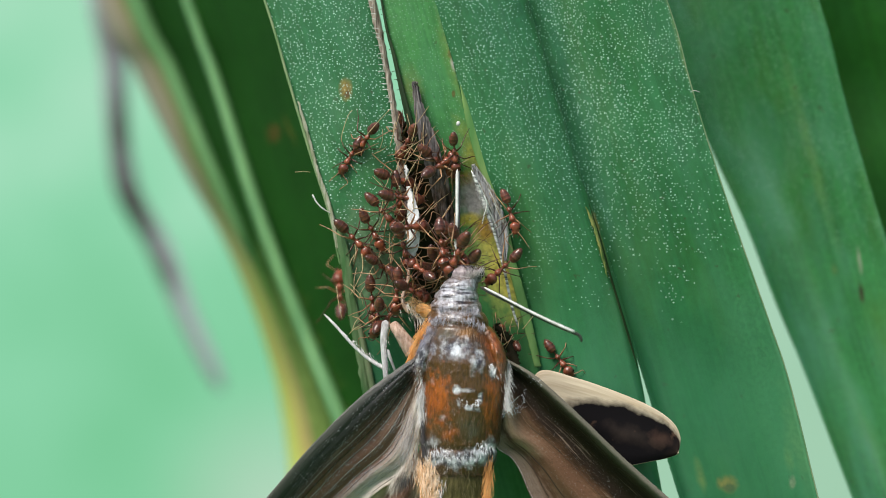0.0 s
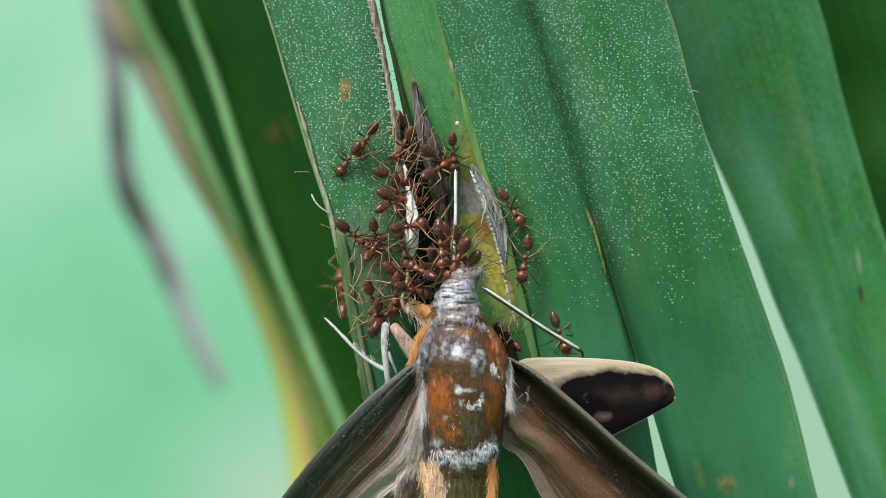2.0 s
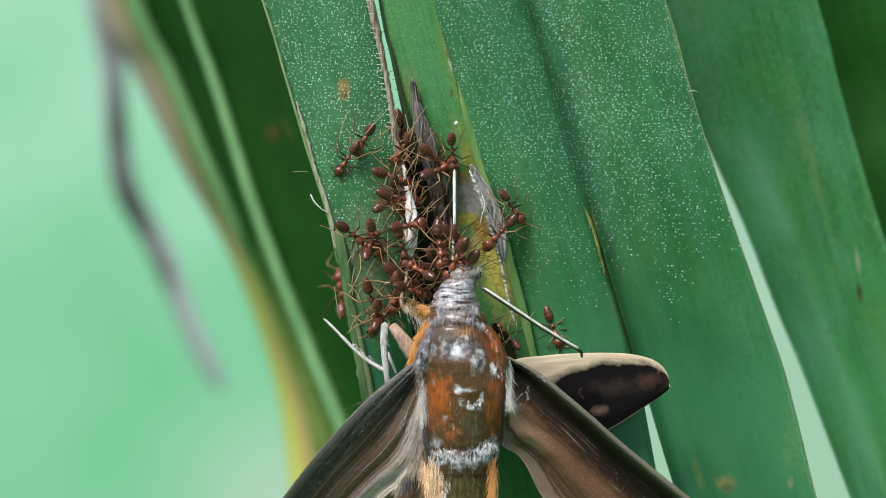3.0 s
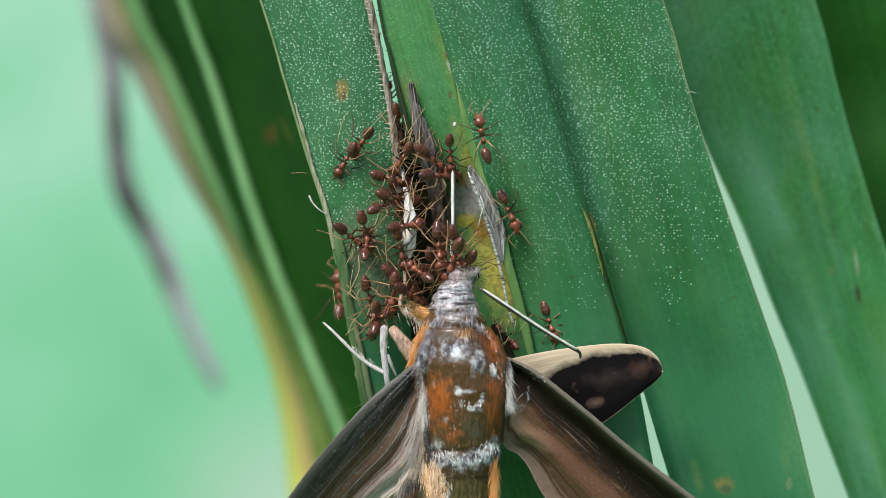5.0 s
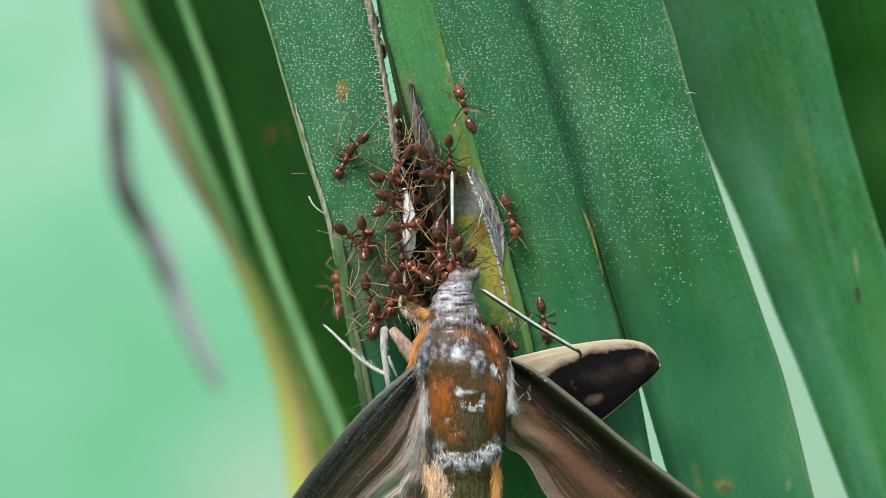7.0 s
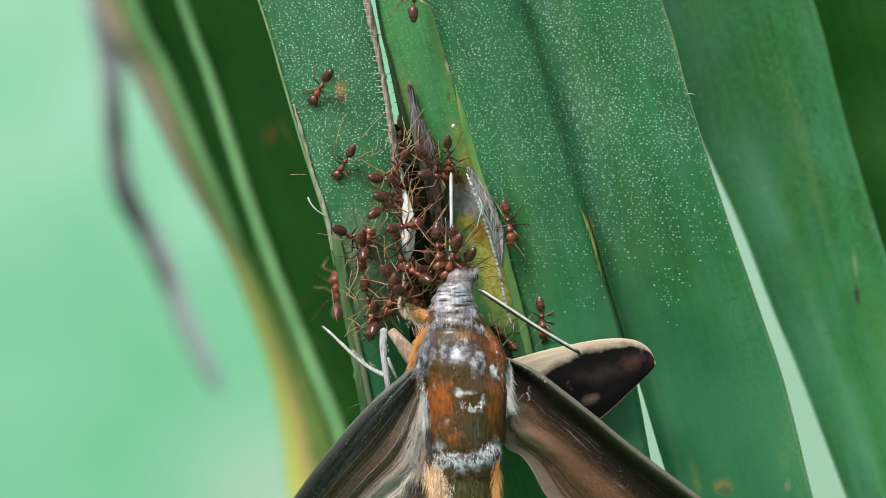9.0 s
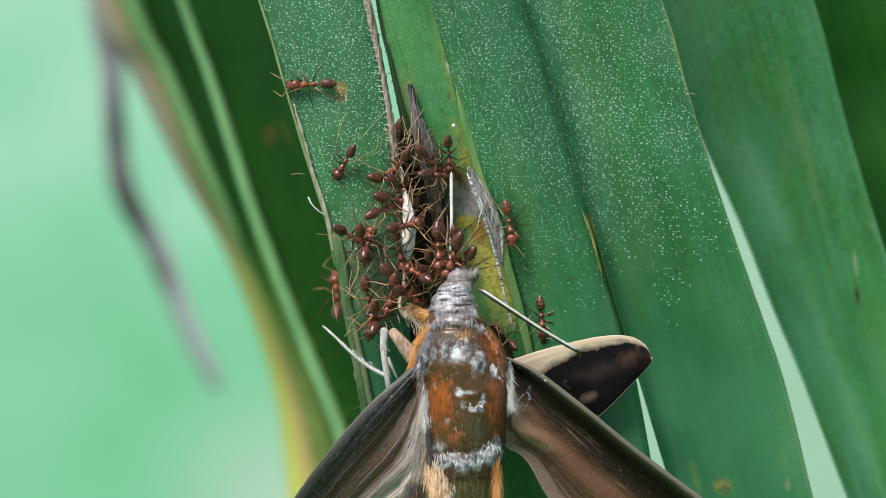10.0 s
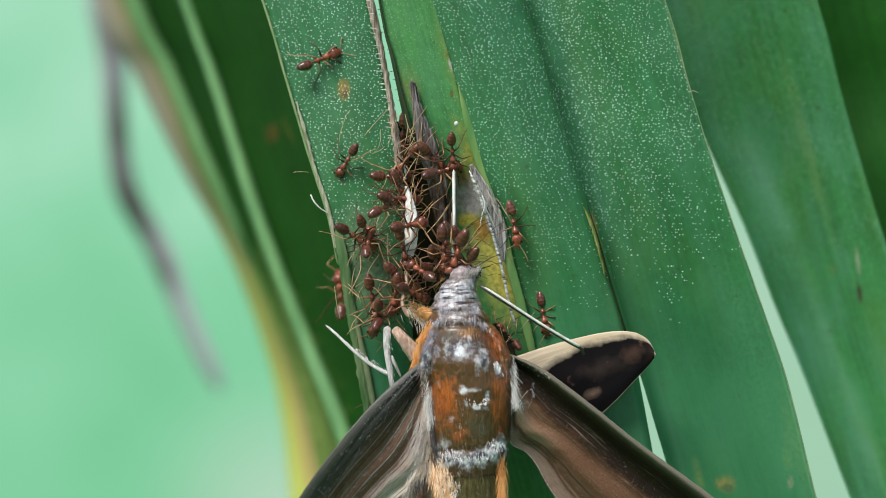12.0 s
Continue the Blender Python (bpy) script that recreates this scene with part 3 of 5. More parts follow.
# dark sheet added for the shadowed tangle beside the moth's thorax
part("rotten_scrap", sheet(P((870, 574, 3.4), (876, 588, 3.4), (886, 608, 3), (900, 650, 3)),
                           P((878, 572, 3.4), (893, 586, 3.4), (908, 608, 3), (918, 650, 3)), arch(0.5), 8, 40, 0.3, 0.9, 8), SHADE_BROWN, palm, "dark ragged sheet added for the shade under the moth")

# pale threads and flakes in the split
part("white_flake", sheet(P((718, 330, 3.6), (719, 360, 4.0), (718, 400, 4.4), (719, 436, 4.4), (724, 457, 4.0)),
                          P((725, 330, 3.8), (737, 366, 4.4), (742, 402, 4.8), (739, 434, 4.8), (731, 457, 4.2)),
                          lambda s, f: 0.5 * math.sin(math.pi * s) + 0.12 * math.sin(9 * s + 14 * f), 10, 40, 0.2, 0.3, 4), FLAKE, palm, "white papery flake")
part("white_flake", sheet(P((713, 292, 2.4), (714, 304, 2.5), (715, 318, 2.4)), P((718, 292, 2.5), (721, 304, 2.7), (720, 318, 2.5)), arch(0.2), 6, 14, 0.15, 0.3, 14), FLAKE, palm, "small white papery flake")

# bright folded edge of the yellowing leaflet, and the pale film along the outer one
part("folded_edge", sheet(P((812, 150, 6.6), (818, 190, 6.5), (826, 230, 6.2), (838, 275, 5.8), (860, 335, 5.0), (880, 405, 4.4), (894, 462, 3.9), (907, 510, 3.4), (918, 552, 2.9), (931, 600, 2.4), (944, 650, 2.0)),
                          P((813, 150, 6.5), (828, 190, 6.3), (842, 230, 6.0), (857, 275, 5.5), (879, 335, 4.6), (898, 405, 4.0), (911, 462, 3.5), (924, 510, 3.0), (935, 552, 2.5), (946, 600, 2.0), (956, 650, 1.5)),
                          arch(0.12), 8, 90, 0.2, 0.12, 12), plain("yellow_green_edge", (0.085, 0.24, 0.065), (0.24, 0.36, 0.12), 180, 0.45, stretch=(2, 0.3, 1)), palm, "light yellow-green folded edge")
part("pale_film", sheet(P((597, 392, 0.7), (594, 425, 0.6), (603, 480, 0.2), (612, 540, -0.8), (624, 610, -2.0), (640, 700, -3.4), (652, 770, -4.6)),
                        P((599, 392, 0.9), (611, 425, 0.9), (622, 480, 0.4), (629, 540, -0.8), (640, 610, -2.0), (655, 700, -3.4), (666, 770, -4.6)),
                        lambda s, f: 0.2 * math.sin(math.pi * s) + 0.03 * math.sin(15 * s + 5 * f), 14, 50, 0.2, 0.25, 13), plain("pale_leaf_film", (0.055, 0.14, 0.045), (0.18, 0.25, 0.13), 420, 0.5, stretch=(2.5, 0.3, 1), bump=0.6), palm, "pale dried film along the leaf edge")


# ---- moth ----
def wing_scales(name, stops, rough, streaky, outer, spec=0.2, wide=0.62, start=0.22, far=0.14):
    """Wing colour from the leading edge (0) to the inner margin (1), streaked from base to tip."""
    n = Nodes(name, rough, spec=spec)
    uv = n.tree.nodes.new("ShaderNodeTexCoord").outputs["UV"]
    streak = n.noise(1.0, 6.0, n.node("Mapping", Vector=uv, Scale=(34.0, 3.0, 1.0)), 0.65)
    blotch = n.noise(1.0, 4.0, n.node("Mapping", Vector=uv, Scale=(5.0, 6.0, 1.0)))
    hair = n.noise(1.0, 3.0, n.node("Mapping", Vector=uv, Scale=(150.0, 14.0, 1.0)))
    axes = n.tree.nodes.new("ShaderNodeSeparateXYZ")
    n.tree.links.new(uv, axes.inputs[0])
    inner = n.ramp(axes.outputs[0], (0.16, 0.15), (0.34, 1))
    f = n.calc("MULTIPLY", n.calc("SUBTRACT", streak, 0.5), 0.28 * streaky)
    f = n.calc("ADD", f, n.calc("MULTIPLY", n.calc("SUBTRACT", blotch, 0.5), 0.26))
    col = n.ramp(n.calc("ADD", axes.outputs[0], n.calc("MULTIPLY", f, inner)), *stops)
    col = n.mix(n.calc("MULTIPLY", n.calc("MULTIPLY", n.ramp(hair, (0.38, 1), (0.5, 0)), 0.5 * streaky), inner), col, (0.03, 0.016, 0.011))
    col = n.mix(n.calc("MULTIPLY", n.calc("MULTIPLY", n.ramp(streak, (0.58, 0), (0.66, 1)), 0.6 * streaky), inner), col, (0.52, 0.39, 0.31))
    reach = n.calc("MULTIPLY", n.ramp(n.calc("ADD", axes.outputs[1], n.calc("MULTIPLY", n.calc("SUBTRACT", blotch, 0.5), 0.5)), (far, 0), (far + 0.32, 1)), n.ramp(axes.outputs[0], (start, 0), (start + 0.14, 1), (wide, 1), (wide + 0.18, 0.15)))
    col = n.mix(n.calc("MULTIPLY", reach, 0.92), col, outer)
    fine = n.noise(3600.0, 3.0)
    col = n.mix(n.calc("MULTIPLY", n.calc("MULTIPLY", n.ramp(fine, (0.60, 0), (0.70, 1)), 0.05 + 0.3 * streaky), inner), col, (0.46, 0.45, 0.45))
    col = n.mix(n.calc("MULTIPLY", n.ramp(fine, (0.30, 1), (0.42, 0)), 0.15 + 0.35 * streaky), col, (0.015, 0.012, 0.01))
    n.set("Base Color", col)
    n.bump(n.calc("ADD", fine, n.calc("MULTIPLY", streak, 2.0 * streaky)), 0.5, 0.0002)
    return n.mat


# Edge scales; the roll's lit rim and shaded underside are put into the colour.
ROLL_A = ((0.0, (0.13, 0.125, 0.11)), (0.05, (0.075, 0.072, 0.068)), (0.14, (0.030, 0.028, 0.030)), (0.26, (0.022, 0.020, 0.018)), (0.35, (0.030, 0.022, 0.014)))
ROLL_B = ((0.0, (0.20, 0.18, 0.14)), (0.07, (0.12, 0.11, 0.085)), (0.11, (0.042, 0.034, 0.020)), (0.16, (0.014, 0.010, 0.006)), (0.38, (0.020, 0.012, 0.007)))
FOREWING_A = wing_scales("forewing_scales", ROLL_A + ((0.45, (0.12, 0.062, 0.040)), (0.56, (0.40, 0.255, 0.19)), (0.64, (0.20, 0.115, 0.08)), (0.71, (0.52, 0.42, 0.37)), (0.82, (0.72, 0.64, 0.59)), (1.0, (0.80, 0.70, 0.62))), 0.34, 1.0, (0.20, 0.085, 0.055), 0.5)
FOREWING_B = wing_scales("forewing_scales_brown", ROLL_B + ((0.47, (0.085, 0.042, 0.022)), (0.60, (0.27, 0.15, 0.095)), (0.74, (0.42, 0.27, 0.19)), (0.82, (0.09, 0.048, 0.034)), (0.88, (0.25, 0.17, 0.135)), (1.0, (0.28, 0.205, 0.165))), 0.46, 0.5, (0.15, 0.072, 0.043), 0.15, 0.72, 0.42, 0.26)


def hind_scales():
    """Cream hindwing with a black field and a thin cream rim."""
    n = Nodes("hindwing_scales", 0.8, spec=0.05)
    uv = n.tree.nodes.new("ShaderNodeTexCoord").outputs["UV"]
    s = n.tree.nodes.new("ShaderNodeSeparateXYZ")
    n.tree.links.new(uv, s.inputs[0])
    wob = n.calc("MULTIPLY", n.calc("SUBTRACT", n.noise(3.0, 4.0, n.node("Mapping", Vector=uv, Scale=(2.0, 4.0, 1.0))), 0.5), 0.16)
    across = n.calc("ADD", s.outputs[0], wob)
    edge = n.ramp(s.outputs[1], (0.0, 0.45), (0.25, 0.30), (0.34, 0.20), (0.45, 0.13), (0.70, 0.10), (0.95, 0.08))
    black = n.ramp(n.calc("ADD", n.calc("SUBTRACT", across, edge), 0.5), (0.45, 0), (0.55, 1))
    rim = n.calc("LESS_THAN", s.outputs[1], 0.955)
    rim2 = n.calc("LESS_THAN", s.outputs[0], 0.985)
    black = n.calc("MULTIPLY", n.calc("MULTIPLY", black, rim), rim2)
    grain = n.noise(900.0, 5.0)
    cream = n.mix(n.ramp(n.noise(1.0, 5.0, n.node("Mapping", Vector=uv, Scale=(16.0, 2.5, 1.0))), (0.25, 0), (0.6, 1)), (0.40, 0.30, 0.20), (0.66, 0.56, 0.42))
    dark = n.mix(n.ramp(n.noise(300.0, 5.0), (0.58, 0), (0.75, 1)), (0.008, 0.007, 0.008), (0.16, 0.09, 0.06))
    tip = n.calc("MULTIPLY", n.ramp(s.outputs[1], (0.80, 0), (0.98, 1)), 0.3)
    dark = n.mix(tip, dark, (0.10, 0.06, 0.045))
    col = n.mix(black, cream, dark)
    for shade, x, y, rx, ry, amount in (((0.17, 0.09, 0.065), 1152, 692, 26, 18, 0.7), ((0.45, 0.30, 0.22), 1066, 738, 19, 10, 0.6), ((0.14, 0.10, 0.08), 1110, 700, 60, 20, 0.4),
                                        ((0.52, 0.36, 0.22), 1080, 642, 70, 7, 0.5)):
        col = n.mix(n.calc("MULTIPLY", patch(n, x, y, rx, ry, 0, 0.95, 0.9, HINGE, 4.5), amount * 0.5), col, shade)
    n.set("Base Color", col)
    n.bump(grain, 0.3, 0.00006)
    return n.mat


HINGE = G(945, 765, 4.5)
HINDWING = hind_scales()


PIVOT = G(820, 490, 9)


def thorax_fur():
    """Thorax scales: silvery collar and bands, rust sides, brown back."""
    n = Nodes("thorax_scales", 0.32, spec=0.5)
    a = n.noise(190.0, 5.0)
    c = n.noise(480.0, 5.0, n.scaled(1.0, 0.6, 1.0))
    brown = n.mix(a, (0.050, 0.023, 0.006), (0.17, 0.075, 0.018))
    rust = n.mix(c, (0.31, 0.066, 0.008), (0.64, 0.170, 0.026))
    ochre = n.mix(c, (0.22, 0.09, 0.015), (0.42, 0.19, 0.04))
    olive = n.mix(c, (0.05, 0.042, 0.022), (0.20, 0.17, 0.11))
    ripple = n.noise(1.0, 4.0, n.scaled(380, 2300, 400))
    # Silver and collar contrast also puts glints and crevice shade into the colour.
    silver = n.mix(n.ramp(n.noise(760.0, 6.0, n.scaled(1.0, 0.8, 1.0), 0.65), (0.42, 0), (0.57, 1)), (0.06, 0.06, 0.09), (0.90, 0.91, 0.98))
    collar = n.mix(n.ramp(ripple, (0.36, 0), (0.52, 1)), (0.03, 0.027, 0.036), (0.76, 0.75, 0.83))
    slate = n.mix(n.ramp(c, (0.35, 0), (0.65, 1)), (0.045, 0.042, 0.065), (0.42, 0.41, 0.50))
    col = brown
    for shade, x, y, rx, ry, tilt, soft, amount in (
            (collar, 808, 522, 66, 50, 0, 0.5, 1.0), (olive, 788, 594, 26, 14, 0, 0.6, 0.8), (ochre, 824, 588, 20, 11, 0, 0.4, 0.95), (slate, 750, 612, 24, 50, -14, 0.5, 1.0), (silver, 748, 640, 14, 26, -10, 0.5, 0.9),
            (rust, 874, 608, 24, 48, 15, 0.6, 0.85), (silver, 806, 618, 48, 22, 0, 0.5, 1.0), ((0.10, 0.06, 0.07), 822, 620, 9, 8, 30, 0.5, 0.9), (silver, 848, 640, 14, 26, -12, 0.5, 0.95), (brown, 801, 660, 40, 26, 0, 0.6, 0.9),
            (rust, 776, 704, 34, 52, 4, 0.4, 1.0), (rust, 875, 705, 20, 76, -4, 0.5, 1.0), (silver, 874, 658, 9, 16, 0, 0.4, 0.9), (silver, 768, 676, 6, 8, 0, 0.8, 0.2),
            (silver, 810, 689, 8, 8, 0, 0.4, 1.0), (silver, 830, 690, 20, 4, 0, 0.5, 0.6), (silver, 854, 700, 5, 13, 0, 0.4, 1.0), (silver, 838, 722, 20, 5, -14, 0.4, 1.0), (silver, 815, 714, 4, 10, 20, 0.4, 0.9), (silver, 788, 738, 12, 7, 10, 0.8, 0.3),
            (olive, 836, 758, 28, 30, 0, 0.7, 0.9), (rust, 800, 766, 20, 18, 0, 0.6, 0.7), (silver, 766, 786, 24, 18, 30, 0.7, 0.6), (silver, 826, 812, 80, 20, 4, 0.4, 1.0), (silver, 872, 790, 14, 18, -20, 0.5, 0.9)):
        col = n.mix(n.calc("MULTIPLY", patch(n, x, y, rx, ry, tilt, min(0.95, soft + 0.3), 1.1, PIVOT, 13, 900.0), amount), col, shade)
    fine = n.noise(3000.0, 3.0, n.scaled(1.0, 0.22, 1.0))
    col = n.mix(n.calc("MULTIPLY", n.ramp(fine, (0.36, 1), (0.48, 0)), 0.4), col, (0.02, 0.014, 0.012))
    one = n.tree.nodes.new("ShaderNodeNewGeometry").outputs["Random Per Island"]
    col = n.mix(n.ramp(one, (0.0, 0.0), (0.6, 0.0), (1.0, 0.35)), col, (0.018, 0.012, 0.010))
    n.set("Base Color", col)
    n.bump(n.calc("ADD", fine, n.calc("MULTIPLY", c, 2.0)), 0.8, 0.0003)
    n.set("Coat Weight", 0.5), n.set("Coat Roughness", 0.18)
    return n.mat


THORAX = thorax_fur()
SHOULDER = plain("shoulder_scales", (0.10, 0.095, 0.12), (0.50, 0.49, 0.56), 900, 0.36, stretch=(2, 0.4, 1), hairs=0.45)
PINKISH = plain("pinkish_scales", (0.40, 0.30, 0.31), (0.80, 0.72, 0.74), 1500, 0.5)
ORANGE = plain("orange_fur", (0.70, 0.26, 0.05), (0.88, 0.48, 0.17), 900, 0.6, stretch=(2, 0.3, 1), hairs=0.22)
CREAM = plain("cream_fur", (0.56, 0.48, 0.40), (0.80, 0.75, 0.68), 900, 0.7, hairs=0.45)
LIGHT_ORANGE = plain("light_orange_fur", (0.58, 0.30, 0.10), (0.80, 0.56, 0.30), 900, 0.6, stretch=(2, 0.3, 1), hairs=0.45)
FLESH = plain("pinkish_tan_scales", (0.36, 0.20, 0.13), (0.74, 0.54, 0.44), 1200, 0.55, stretch=(1.6, 0.5, 1), bump=0.8, distance=0.0004, hairs=0.2)
PEACH = plain("peach_fur", (0.80, 0.48, 0.25), (0.94, 0.76, 0.56), 900, 0.5, hairs=0.2)
SILK = plain("grey_silk_fur", (0.30, 0.26, 0.25), (0.64, 0.60, 0.58), 900, 0.4, hairs=0.45)
WHITE_FUR = plain("white_fur", (0.62, 0.60, 0.58), (0.88, 0.87, 0.86), 900, 0.45, hairs=0.45)
SILVER = plain("silver_scales", (0.58, 0.59, 0.64), (0.88, 0.89, 0.93), 1500, 0.35, hairs=0.3)
TAN = plain("tan_leg_scales", (0.26, 0.15, 0.08), (0.62, 0.45, 0.31), 1200, 0.65, bump=0.8, distance=0.0004)
OLIVE = plain("olive_abdomen", (0.045, 0.040, 0.012), (0.12, 0.10, 0.035), 1200, 0.6, stretch=(2, 0.4, 1), bump=0.6, spec=0.2)
GREY_LEG = plain("grey_leg_scales", (0.34, 0.32, 0.32), (0.74, 0.72, 0.73), 1300, 0.5, stretch=(1.5, 0.5, 1), bump=0.6, distance=0.0003)
HORN = plain("dark_antenna", (0.035, 0.03, 0.028), (0.08, 0.072, 0.066), 900, 0.28)

moth = thing("moth", "large brown fruit moth with rusty furry thorax, held by ants", "moth", PIVOT)


def rel(pts, base=PIVOT):
    return [p - base for p in pts]


def strands(roots, length, width, lean, seed, lift=0.6):
    """Short tapered hairs at (root, normal) pairs, leaning along lean."""
    r = random.Random(seed)
    verts, faces = [], []
    for p, nrm in roots:
        way = (lean + nrm * r.uniform(lift / 4, lift) + Vector((r.uniform(-.35, .35), r.uniform(-.2, .2), r.uniform(-.2, .2)))).normalized()
        side = way.cross(nrm)
        side = (side if side.length > 1e-6 else way.orthogonal()).normalized() * width * MM
        tall = length * r.uniform(0.5, 1.2) * MM
        mid = p + way * tall * 0.5 + nrm * tall * 0.10
        k = len(verts)
        verts += [p - side, p + side, mid + side * 0.8, mid - side * 0.8, p + way * tall]
        faces += [(k, k + 1, k + 2, k + 3), (k + 3, k + 2, k + 4)]
    me = bpy.data.meshes.new("fur")
    me.from_pydata(verts, [], faces)
    return me


def fur(name, me, mat, parent, label):
    me.materials.append(mat)
    return tagged(share(name, me, parent, smooth=False), label, kind="stuff")


RINGS = [(488, 822, 22, 2.0), (500, 814, 29, 2.8), (520, 807, 37, 3.4), (545, 806, 46, 4.2), (570, 808, 57, 5.0), (600, 812, 70, 5.7), (640, 818, 79, 6.2),
         (690, 822, 77, 6.2), (740, 820, 71, 5.8), (780, 818, 70, 5.2), (812, 815, 67, 4.8), (838, 812, 60, 4.2)]


def ring_at(f):
    n = len(RINGS) - 1
    i = min(int(f * n), n - 1)
    k = f * n - i
    y, cx, hw, hd = (a + (b - a) * k for a, b in zip(RINGS[i], RINGS[i + 1]))
    fold = 1 - 0.07 * sum(math.exp(-((y - at) / 4.0) ** 2) for at in (514, 531, 550, 574, 792))
    return y, cx, hw * fold, hd * fold


bm = bmesh.new()
loft(bm, [(G(cx, y, 9) - PIVOT, hw / 12 * MM, hd * MM) for y, cx, hw, hd in (ring_at(i / 110) for i in range(111))], 40)
thorax = part("thorax", bm, THORAX, moth)
r = random.Random(11)
roots = []
for i in range(8000):
    y, cx, hw, hd = ring_at(r.random())
    a = r.uniform(0.02, 0.98) * math.pi
    nrm = Vector((math.cos(a) / hw * 12, 0.05, math.sin(a) / hd)).normalized()
    roots.append((G(cx, y, 9) - PIVOT + Vector((hw / 12 * MM * math.cos(a), 0, hd * MM * math.sin(a))) * 0.985, nrm))
fur("thorax_fur", strands(roots, 1.0, 0.016, Vector((0, -1, 0)), 1, 0.14), THORAX, thorax, "fine hair-like scales")


def tuft(name, x0, y0, x1, y1, w, count, length, mat, lean, seed, parent=thorax, label="", bow=0.0, spread=3.0):
    """A comb of hairs along a line."""
    q = random.Random(seed)
    pts = []
    for i in range(count):
        f = q.random()
        p = G(x0 + (x1 - x0) * f + q.gauss(0, spread), y0 + (y1 - y0) * f + bow * math.sin(math.pi * f) + q.gauss(0, spread), w + q.uniform(-0.5, 0.5)) - PIVOT
        pts.append((p, Vector((0, 0, 1))))
    return fur(name, strands(pts, length, 0.026, lean, seed), mat, parent, label or "tuft of pale scales")


for k, (xa, xb) in enumerate(((772, 748), (862, 886))):
    pts = [G(xa, 585, 12.0), G((xa + xb) / 2 + (-6 if k == 0 else 6), 620, 12.2), G(xb, 660, 11.6), G(xb + (3 if k == 0 else -3), 700, 10.6)]
    bm = bmesh.new()
    tube(bm, [line(rel(pts), i / 16) for i in range(17)], [(0.3 + 0.85 * math.sin(math.pi * (0.12 + 0.8 * i / 16))) * MM for i in range(17)], 12)
    cover = part("shoulder_cover", bm, THORAX, moth, "scaly shoulder cover")
    q = random.Random(60 + k)
    spots = []
    for i in range(700):
        c = line(rel(pts), q.random())
        ang = q.uniform(0, 2 * math.pi)
        nrm = Vector((math.cos(ang), 0.1, abs(math.sin(ang))))
        spots.append((c + nrm * 0.9 * MM, nrm.normalized()))
    fur("shoulder_fur", strands(spots, 1.3, 0.03, Vector((-0.25 if k == 0 else 0.25, -1, 0)), 61 + k), THORAX, cover, "hair-like scales")
tuft("scale_tuft", 816, 708, 854, 704, 15.0, 90, 0.5, SILVER, Vector((0.2, -1, 0)), 22, bow=12)
tuft("scale_tuft", 770, 800, 870, 788, 13.4, 420, 0.8, SILVER, Vector((0, -1, 0)), 23, bow=14, spread=6)
tuft("side_fringe", 746, 632, 752, 745, 11.6, 330, 2.2, WHITE_FUR, Vector((-0.15, -1, 0.1)), 24, label="fringe of long cream hairs")
tuft("side_fringe", 896, 638, 900, 715, 11.4, 260, 2.2, WHITE_FUR, Vector((0.3, -1, 0.1)), 25, label="fringe of long cream hairs")
tuft("side_fringe", 770, 560, 742, 596, 11.0, 320, 1.5, ORANGE, Vector((-0.5, -1, 0)), 44, label="orange fringe along the shoulder", spread=4)
tuft("side_fringe", 746, 592, 728, 640, 9.8, 420, 1.6, ORANGE, Vector((-0.4, -1, 0)), 26, label="orange fringe")
tuft("scale_tuft", 868, 645, 880, 660, 14.0, 30, 0.9, SILVER, Vector((0.3, -1, 0)), 27)
tuft("collar_fringe", 775, 540, 845, 545, 12.6, 200, 1.2, SHOULDER, Vector((0, -1, 0)), 28, bow=6, label="grey collar hairs")
tuft("collar_fringe", 762, 568, 858, 575, 13.2, 220, 1.3, SHOULDER, Vector((0, -1, 0)), 29, bow=-10, label="grey collar hairs")

bm = bmesh.new()
loft(bm, [(G(cx, y, 8.6) - PIVOT, hw / 12 * MM, hd * MM) for y, cx, hw, hd in
          ((812, 813, 56, 4.2), (850, 812, 60, 4.4), (900, 810, 58, 4.4), (960, 806, 54, 4.2), (1030, 800, 44, 3.4), (1110, 794, 26, 2.0), (1150, 792, 8, 0.7))], 24)
abdomen = part("abdomen", bm, OLIVE, moth, "olive abdomen with orange flanks")
tuft("flank_fur", 772, 830, 768, 990, 11.2, 1100, 2.6, ORANGE, Vector((0.1, -1, 0.1)), 31, abdomen, "orange flank hairs", spread=9)
tuft("flank_fur", 872, 806, 864, 990, 11.0, 1000, 2.4, ORANGE, Vector((-0.1, -1, 0.1)), 32, abdomen, "orange flank hairs", spread=3.5)
tuft("back_fur", 822, 836, 818, 960, 12.9, 520, 1.6, OLIVE, Vector((0, -1, 0.05)), 35, abdomen, "olive back hairs", spread=16)
tuft("flank_fur", 771, 816, 772, 900, 12.0, 1000, 1.6, PEACH, Vector((0.05, -1, 0.1)), 39, abdomen, "pale peach hairs", spread=10)
tuft("flank_fur", 790, 846, 786, 886, 12.2, 70, 1.3, SILVER, Vector((0, -1, 0.1)), 33, abdomen, "silver hairs", spread=5)

head = part("head", egg((0.2 * MM, 0.2 * MM, 0.2 * MM), 2.4 * MM, 1.6 * MM, 1.9 * MM), plain("moth_head", (0.07, 0.045, 0.045), (0.48, 0.40, 0.42), 1100, 0.4, bump=0.7, distance=0.0003), moth, "grey-pink scaly head")
part("eye", egg((2.0 * MM, 0.5 * MM, 0.3 * MM), 0.9 * MM, 0.9 * MM, 0.9 * MM), EYE, head)
